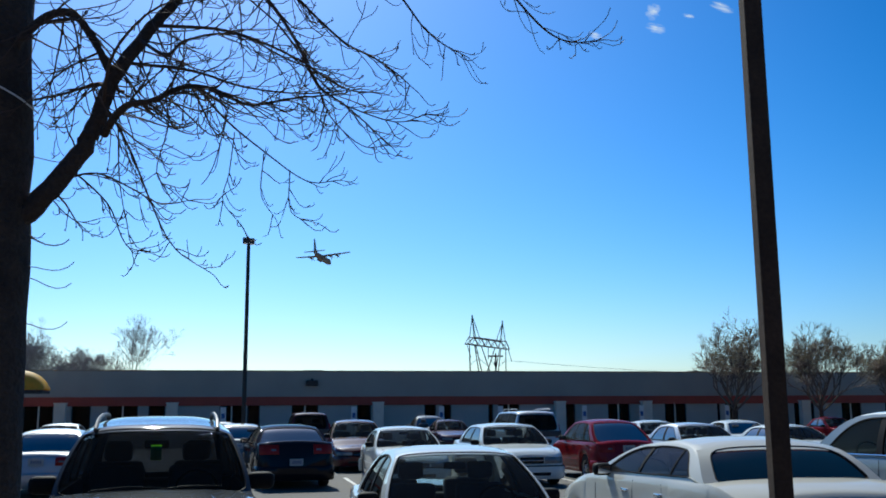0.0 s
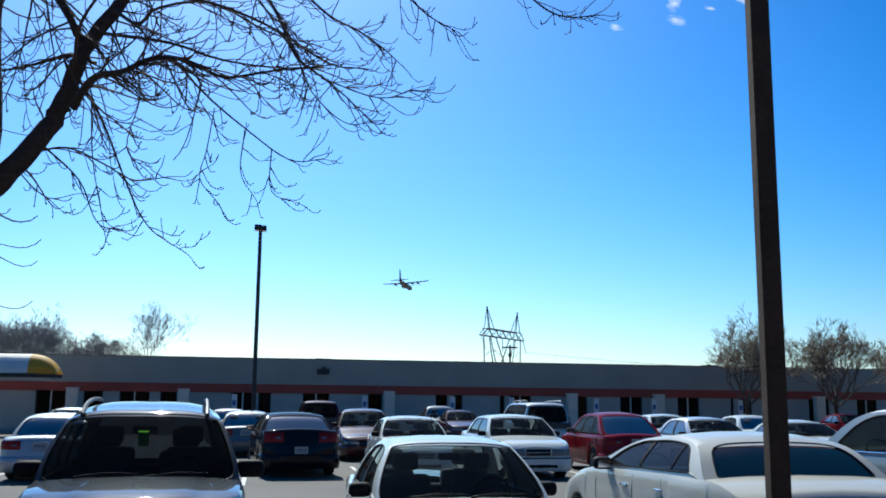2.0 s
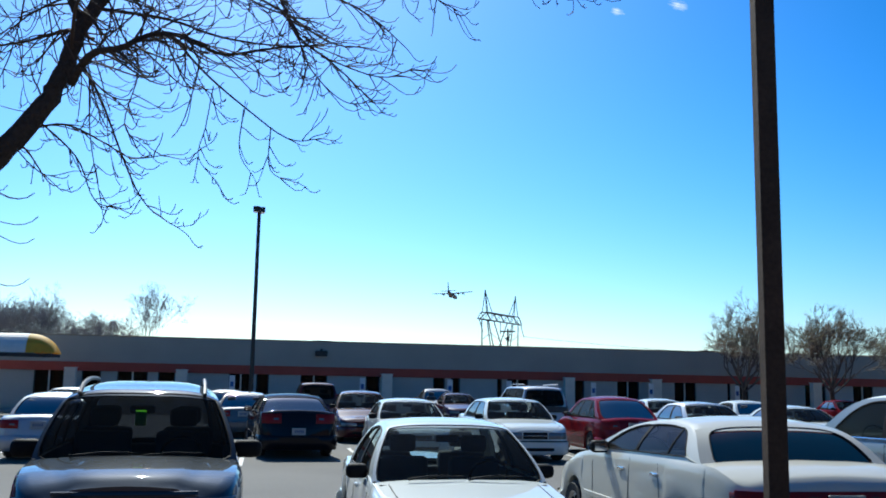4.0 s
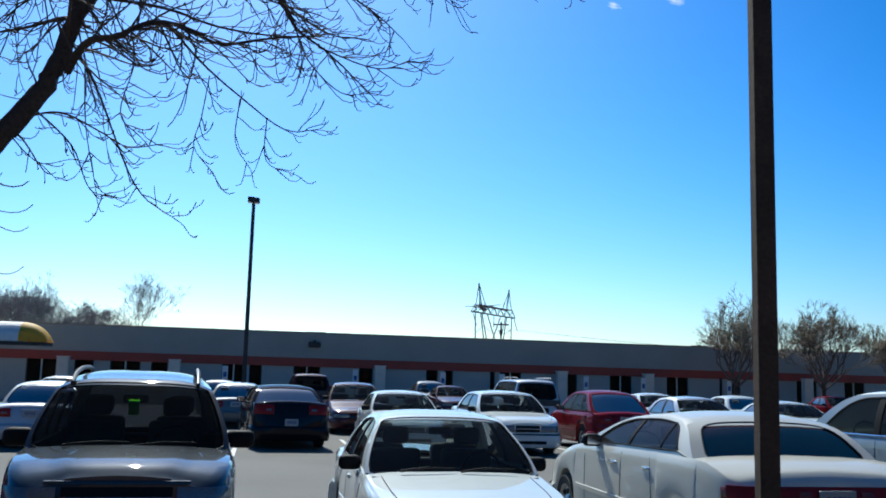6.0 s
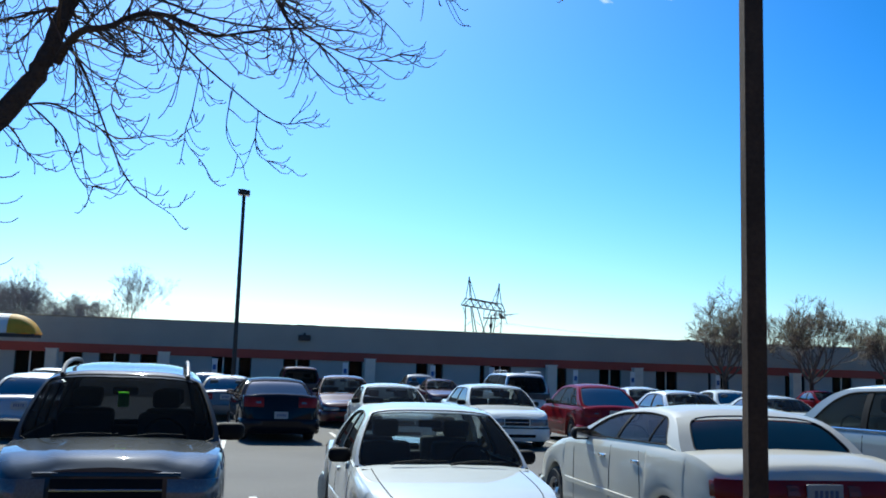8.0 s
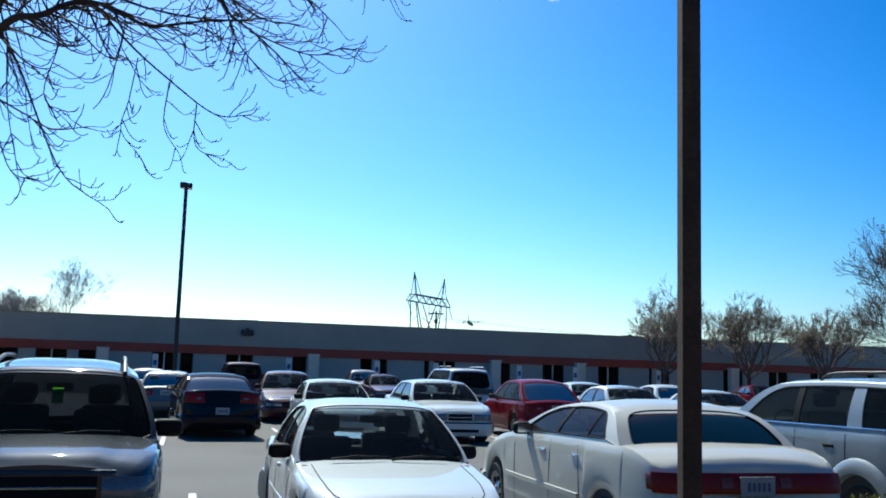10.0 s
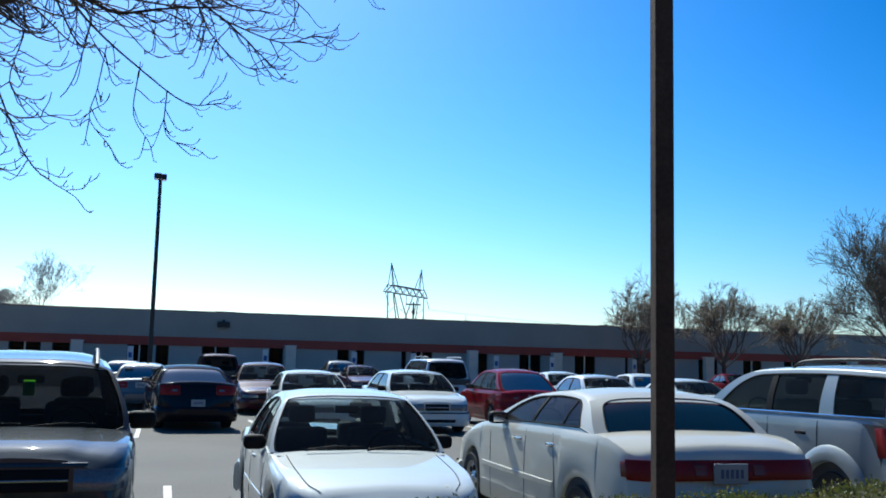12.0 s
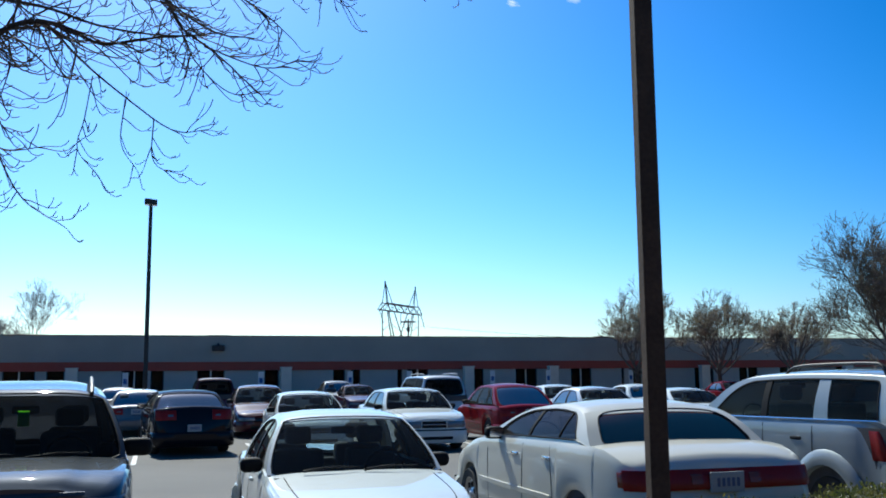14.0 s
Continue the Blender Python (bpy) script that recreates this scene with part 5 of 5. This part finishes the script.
crown_tree("budding_tree", 34.6, 34.5, 8.6, 1.5, 27, "larger tree with dense pale green buds", leaf=0.034, count=30000, spread=0.68, depth=6, kids=4, limb=0.085, bark_mat=small_bark, leaf_mat=olive_leaf)


def bare_far_tree(x, y, height, seed, slim=1.0):
    t = thing("bare_far_tree", pose(x, y, 0), "bare grey tree in the woods behind the building", "tree", "woods behind the building")
    rng = random.Random(seed)
    bm = bmesh.new()
    tube(bm, [(0, 0, 0), (0.1, 0, height * 0.25), (0.0, 0.1, height * 0.5)], [0.28, 0.22, 0.16], 7)
    part("trunk", bm, hazed_bark, t)
    bm = bmesh.new()
    for k in range(7):
        a = k * 2.4 + rng.random()
        d = Vector((math.cos(a) * 0.5 * slim, math.sin(a) * 0.5 * slim, 1)).normalized()
        grow(bm, Vector((0, 0, height * (0.28 + 0.2 * rng.random()))), d, height * 0.22, 0.045, rng, 5, [], 0.6, 0.35, 4, 0.009)
    part("branching", bm, hazed_bark, t)["kind"] = "stuff"


rngw = random.Random(40)
for k in range(26):
    bare_far_tree(-66 + 1.85 * k + rngw.uniform(-0.8, 0.8), 128 + rngw.uniform(-6, 10), 12.6 - 0.04 * k + rngw.uniform(-1, 1), 100 + k, 1.2)
for k in range(13):
    bare_far_tree(-62 + 3.3 * k + rngw.uniform(-1, 1), 121 + rngw.uniform(-3, 3), 9.4 + rngw.uniform(-0.7, 0.7), 160 + k, 1.5)
bare_far_tree(-15.2, 131.7, 13.9, 131, 0.8)


# ---- power line ----
def lattice_tower():
    t = thing("power_pylon", pose(60.3, 242.7, 0, 0, 0, 50), "grey steel lattice pylon with two peaks and a wide crossarm", "pylon")

    def bars(name, lines, r):
        bm = bmesh.new()
        for a, b in lines:
            tube(bm, [(x * 1.5, y * 0.9, z * 0.722) for x, y, z in (a, b)], [r * 0.72, r * 0.72], 4)
        part(name, bm, pylon_steel, t)
    top, arm = 28.5, 26.0
    for s in (-1, 1):
        x = s * 5.5
        # outer leg, inner leg to the waist
        legs, lace = [], []
        for y in (-1.0, 1.0):
            legs += [((x * 1.08, y, arm), (s * 4.3, y * 2.2, 12)), ((x * 0.72, y, arm), (s * 0.4, y * 2.2, 12)), ((s * 4.3, y * 2.2, 12), (s * 5.2, y * 3.4, 0)), ((s * 0.4, y * 2.2, 12), (s * 5.2, y * 3.4, 0))]
        n = 6
        for k in range(n):
            f0, f1 = k / n, (k + 1) / n
            z0, z1 = arm + (12 - arm) * f0, arm + (12 - arm) * f1
            xo = lambda f: x * 1.08 + (s * 4.3 - x * 1.08) * f
            xi = lambda f: x * 0.72 + (s * 0.4 - x * 0.72) * f
            if k % 2 == 0 and k > 0:
                lace += [((xo(f0), -1 - f0, z0), (xi(f1), -1 - f1, z1)), ((xi(f0), 1 + f0, z0), (xo(f1), 1 + f1, z1))]
        for one in legs:
            bars("leg", [one], 0.2)
        bars("leg_lacing", lace, 0.1)
        peak = (x + s * 0.5, 0, 36.0 if s < 0 else 35.6)
        bars("peak", [((x + dx, y, top), peak) for dx in (-1.15 * s, 0.45 * s) for y in (-0.9, 0.9)], 0.15)
        bars("earth_clamp", [((x + s * 0.46, 0, 35.0), (x + s * 0.5, 0, 36.3))], 0.26)
    low, lace = [], []
    for y in (-0.9, 0.9):
        low += [((-8.3, y * 0.4, arm - 0.1), (8.3, y * 0.4, arm - 0.1)), ((-6.3, y, top), (6.3, y, top)), ((-8.3, y * 0.4, arm - 0.1), (-6.3, y, top)), ((8.3, y * 0.4, arm - 0.1), (6.3, y, top))]
        for k in range(10):
            a, b = -6.5 + 1.3 * k, -6.5 + 1.3 * (k + 1)
            lace += [((a, y, arm if k % 2 else top), (b, y, top if k % 2 else arm)), ((a, -0.9, top), (b, 0.9, top))]
    for one in low:
        bars("chord", [one], 0.2)
    bars("crossarm_lacing", lace, 0.13)
    for x, lean in ((-8.2, 1.6), (0, 0), (8.2, 1.6)):
        bars("insulator", [((x, 0, arm), (x + lean, 0, arm - 4.6))], 0.13)
    return t


lattice_tower()


def utility_pole():
    t = thing("utility_pole", pose(77.0, 300.0, 0, 0, 0, -14), "wooden utility pole with a short crossarm", "utility pole")
    bm = bmesh.new()
    tube(bm, [(0, 0, 0), (0, 0, 20.6)], [0.32, 0.25], 6)
    part("pole", bm, dark_metal, t)
    part("crossarm", box(-2.4, 2.4, -0.15, 0.15, 19.5, 19.95), dark_metal, t)
    part("transformer", box(-0.5, 0.5, -0.5, -0.1, 16.6, 18.0, 0.1), dark_metal, t)


utility_pole()


def power_lines():
    w = thing("power_line", pose(0, 0, 0), "thin sagging wires of the power line", "cable")
    for (a, b, sag) in (((69, 250, 15.5), (270, 300, 17), 3.5), ((61, 243, 15.5), (268, 305, 17), 3.5)):
        bm = bmesh.new()
        pts = [Vector(a).lerp(Vector(b), k / 24) - Vector((0, 0, 4 * sag * (k / 24) * (1 - k / 24))) for k in range(25)]
        tube(bm, pts, [0.02] * 25, 4)
        part("wire", bm, steel, w)


power_lines()


# ---- wisps of cloud ----
def wisp(x, y, z, wide, high, seed, turn):
    m = bpy.data.materials.new("cloud_wisp")
    m.use_nodes = True
    n, l = m.node_tree.nodes, m.node_tree.links
    n.remove(n["Principled BSDF"])
    co, tex, grad, sub, mul = n.new("ShaderNodeTexCoord"), n.new("ShaderNodeTexNoise"), n.new("ShaderNodeTexGradient"), n.new("ShaderNodeMapRange"), n.new("ShaderNodeMath")
    grad.gradient_type = "SPHERICAL"
    mp = n.new("ShaderNodeMapping")
    mp.inputs["Location"].default_value = (seed * 3.1, seed, 0)
    mp.inputs["Scale"].default_value = (1.2, 2.6, 1)
    l.new(co.outputs["Object"], mp.inputs["Vector"]), l.new(mp.outputs[0], tex.inputs["Vector"]), l.new(co.outputs["Object"], grad.inputs["Vector"])
    tex.inputs["Scale"].default_value, tex.inputs["Detail"].default_value = 1.3, 6
    mul.operation = "MULTIPLY"
    l.new(tex.outputs["Fac"], mul.inputs[0]), l.new(grad.outputs["Fac"], mul.inputs[1])
    sub.inputs["From Min"].default_value, sub.inputs["From Max"].default_value = 0.2, 0.6
    sub.inputs["To Max"].default_value = 0.85
    l.new(mul.outputs[0], sub.inputs["Value"])
    # the wisp's sunlit white is emitted by the sheet itself
    tr, em, mx = n.new("ShaderNodeBsdfTransparent"), n.new("ShaderNodeEmission"), n.new("ShaderNodeMixShader")
    em.inputs["Color"].default_value, em.inputs["Strength"].default_value = (0.9, 0.96, 1.0, 1), 1.0
    l.new(sub.outputs[0], mx.inputs[0]), l.new(tr.outputs[0], mx.inputs[1]), l.new(em.outputs[0], mx.inputs[2])
    l.new(mx.outputs[0], n["Material Output"].inputs["Surface"])
    bm = grid([[(-1, -1, 0), (1, -1, 0)], [(-1, 1, 0), (1, 1, 0)]])
    ob = new("cloud", finish("cloud", bm, m))
    ob.matrix_basis = look((x, y, z), (0, 0, 0), turn) @ Matrix.Diagonal((wide, high, 1, 1))
    ob.visible_shadow = False
    tagged(ob, "thin white wisp of cloud in blue sky", "cloud", "wisps of cloud", "structure")


for az_, el_, wd, hg, sd, tn in ((24.62, 22.15, 44, 20, 1, 20), (21.0, 22.0, 30, 16, 2, 20), (28.6, 22.9, 50, 18, 4, 25), (26.6, 22.65, 26, 10, 3, 20), (24.5, 23.1, 30, 34, 5, 20)):
    a_, e_ = radians(az_), radians(el_)
    wisp(2500 * math.sin(a_) * math.cos(e_), 2500 * math.cos(a_) * math.cos(e_), 2500 * math.sin(e_), wd, hg, sd, tn)


# ---- the aircraft ----
def aircraft():
    """A four-engined high-wing transport; x runs forwards."""
    a = thing("transport_aircraft", pose(49, 687, 113), "grey four-engined turboprop transport aircraft in flight", "aircraft")
    bm = bmesh.new()
    rows = []
    for x, r, z in ((15.0, 0.25, -0.9), (14.6, 0.8, -0.75), (13.6, 1.45, -0.4), (12, 1.95, -0.1), (10, 2.15, 0), (4, 2.15, 0), (-3, 2.15, 0), (-7, 1.85, 0.35), (-11, 1.15, 1.0), (-14.2, 0.35, 1.6)):
        rows.append([(x, r * math.cos(k * math.tau / 16), z + r * math.sin(k * math.tau / 16)) for k in range(16)])
    grid(rows, bm, True)
    bm.faces.new(list(bm.verts)[:16])
    part("fuselage", bm, plane_brown, a, smooth=True)

    def foil(p, q, c0, c1, th):
        """A wing between root and tip."""
        rows = []
        for pt, c in ((p, c0), (q, c1)):
            up = (Vector(q) - Vector(p)).normalized().cross(Vector((1, 0, 0)))
            rows.append([Vector(pt) + Vector((c * f, 0, 0)) + up * th * c * s for f, s in ((0.5, 0), (0.35, 0.5), (0.0, 0.6), (-0.5, 0), (0.0, -0.4), (0.35, -0.4))])
        b = grid(rows, None, True)
        b.verts.ensure_lookup_table()
        b.faces.new(b.verts[:6]), b.faces.new(b.verts[6:])
        return b
    for s in (1, -1):
        part("wing", foil((2.5, 0, 2.2), (2.0, s * 21.0, 2.9), 4.9, 2.6, 0.16), plane_grey, a)
        part("tailplane", foil((-12.2, 0, 2.0), (-12.8, s * 8.0, 2.0), 3.6, 1.8, 0.12), plane_grey, a)
        for y in (5.0, 10.2):
            bm = bmesh.new()
            rows = []
            for x, r in ((6.9, 0.25), (6.4, 0.55), (4.0, 0.75), (1.0, 0.7), (-1.2, 0.25)):
                rows.append([(x, s * y + r * math.cos(k * math.tau / 10), 2.0 + r * 1.1 * math.sin(k * math.tau / 10)) for k in range(10)])
            grid(rows, bm, True)
            eng = part("engine", bm, plane_grey, a, smooth=True)
            bm = bmesh.new()
            for k in range(4):
                c, d = math.cos(k * math.pi / 2 + y), math.sin(k * math.pi / 2 + y)
                tube(bm, [(6.8, s * y, 2.0), (6.8, s * y + 2.05 * c, 2.0 + 2.05 * d)], [0.2, 0.12], 4)
            part("propeller", bm, dark_metal, eng)
        part("wheel_fairing", box(-3.5, 3.5, s * 2.0 - 0.5, s * 2.0 + 0.5, -2.3, -0.8, 0.35), plane_brown, a)
    part("tail_fin", foil((-11.2, 0, 1.4), (-13.2, 0, 11.0), 5.6, 2.4, 0.1), plane_grey, a)
    return a


plane = aircraft()


def motions():
    """The aircraft flies off along an almost straight glide."""
    rows = []
    for k in range(15):
        t = float(k)
        rows.append((t, pose(48.0 + 33.74 * t - 0.055 * t * t, 686.7 + 63.4 * t - 0.33 * t * t, 112.8 - 5.48 * t + 0.097 * t * t, -2.5, 5.0, 61.5)))
    walk(plane, rows)


motions()
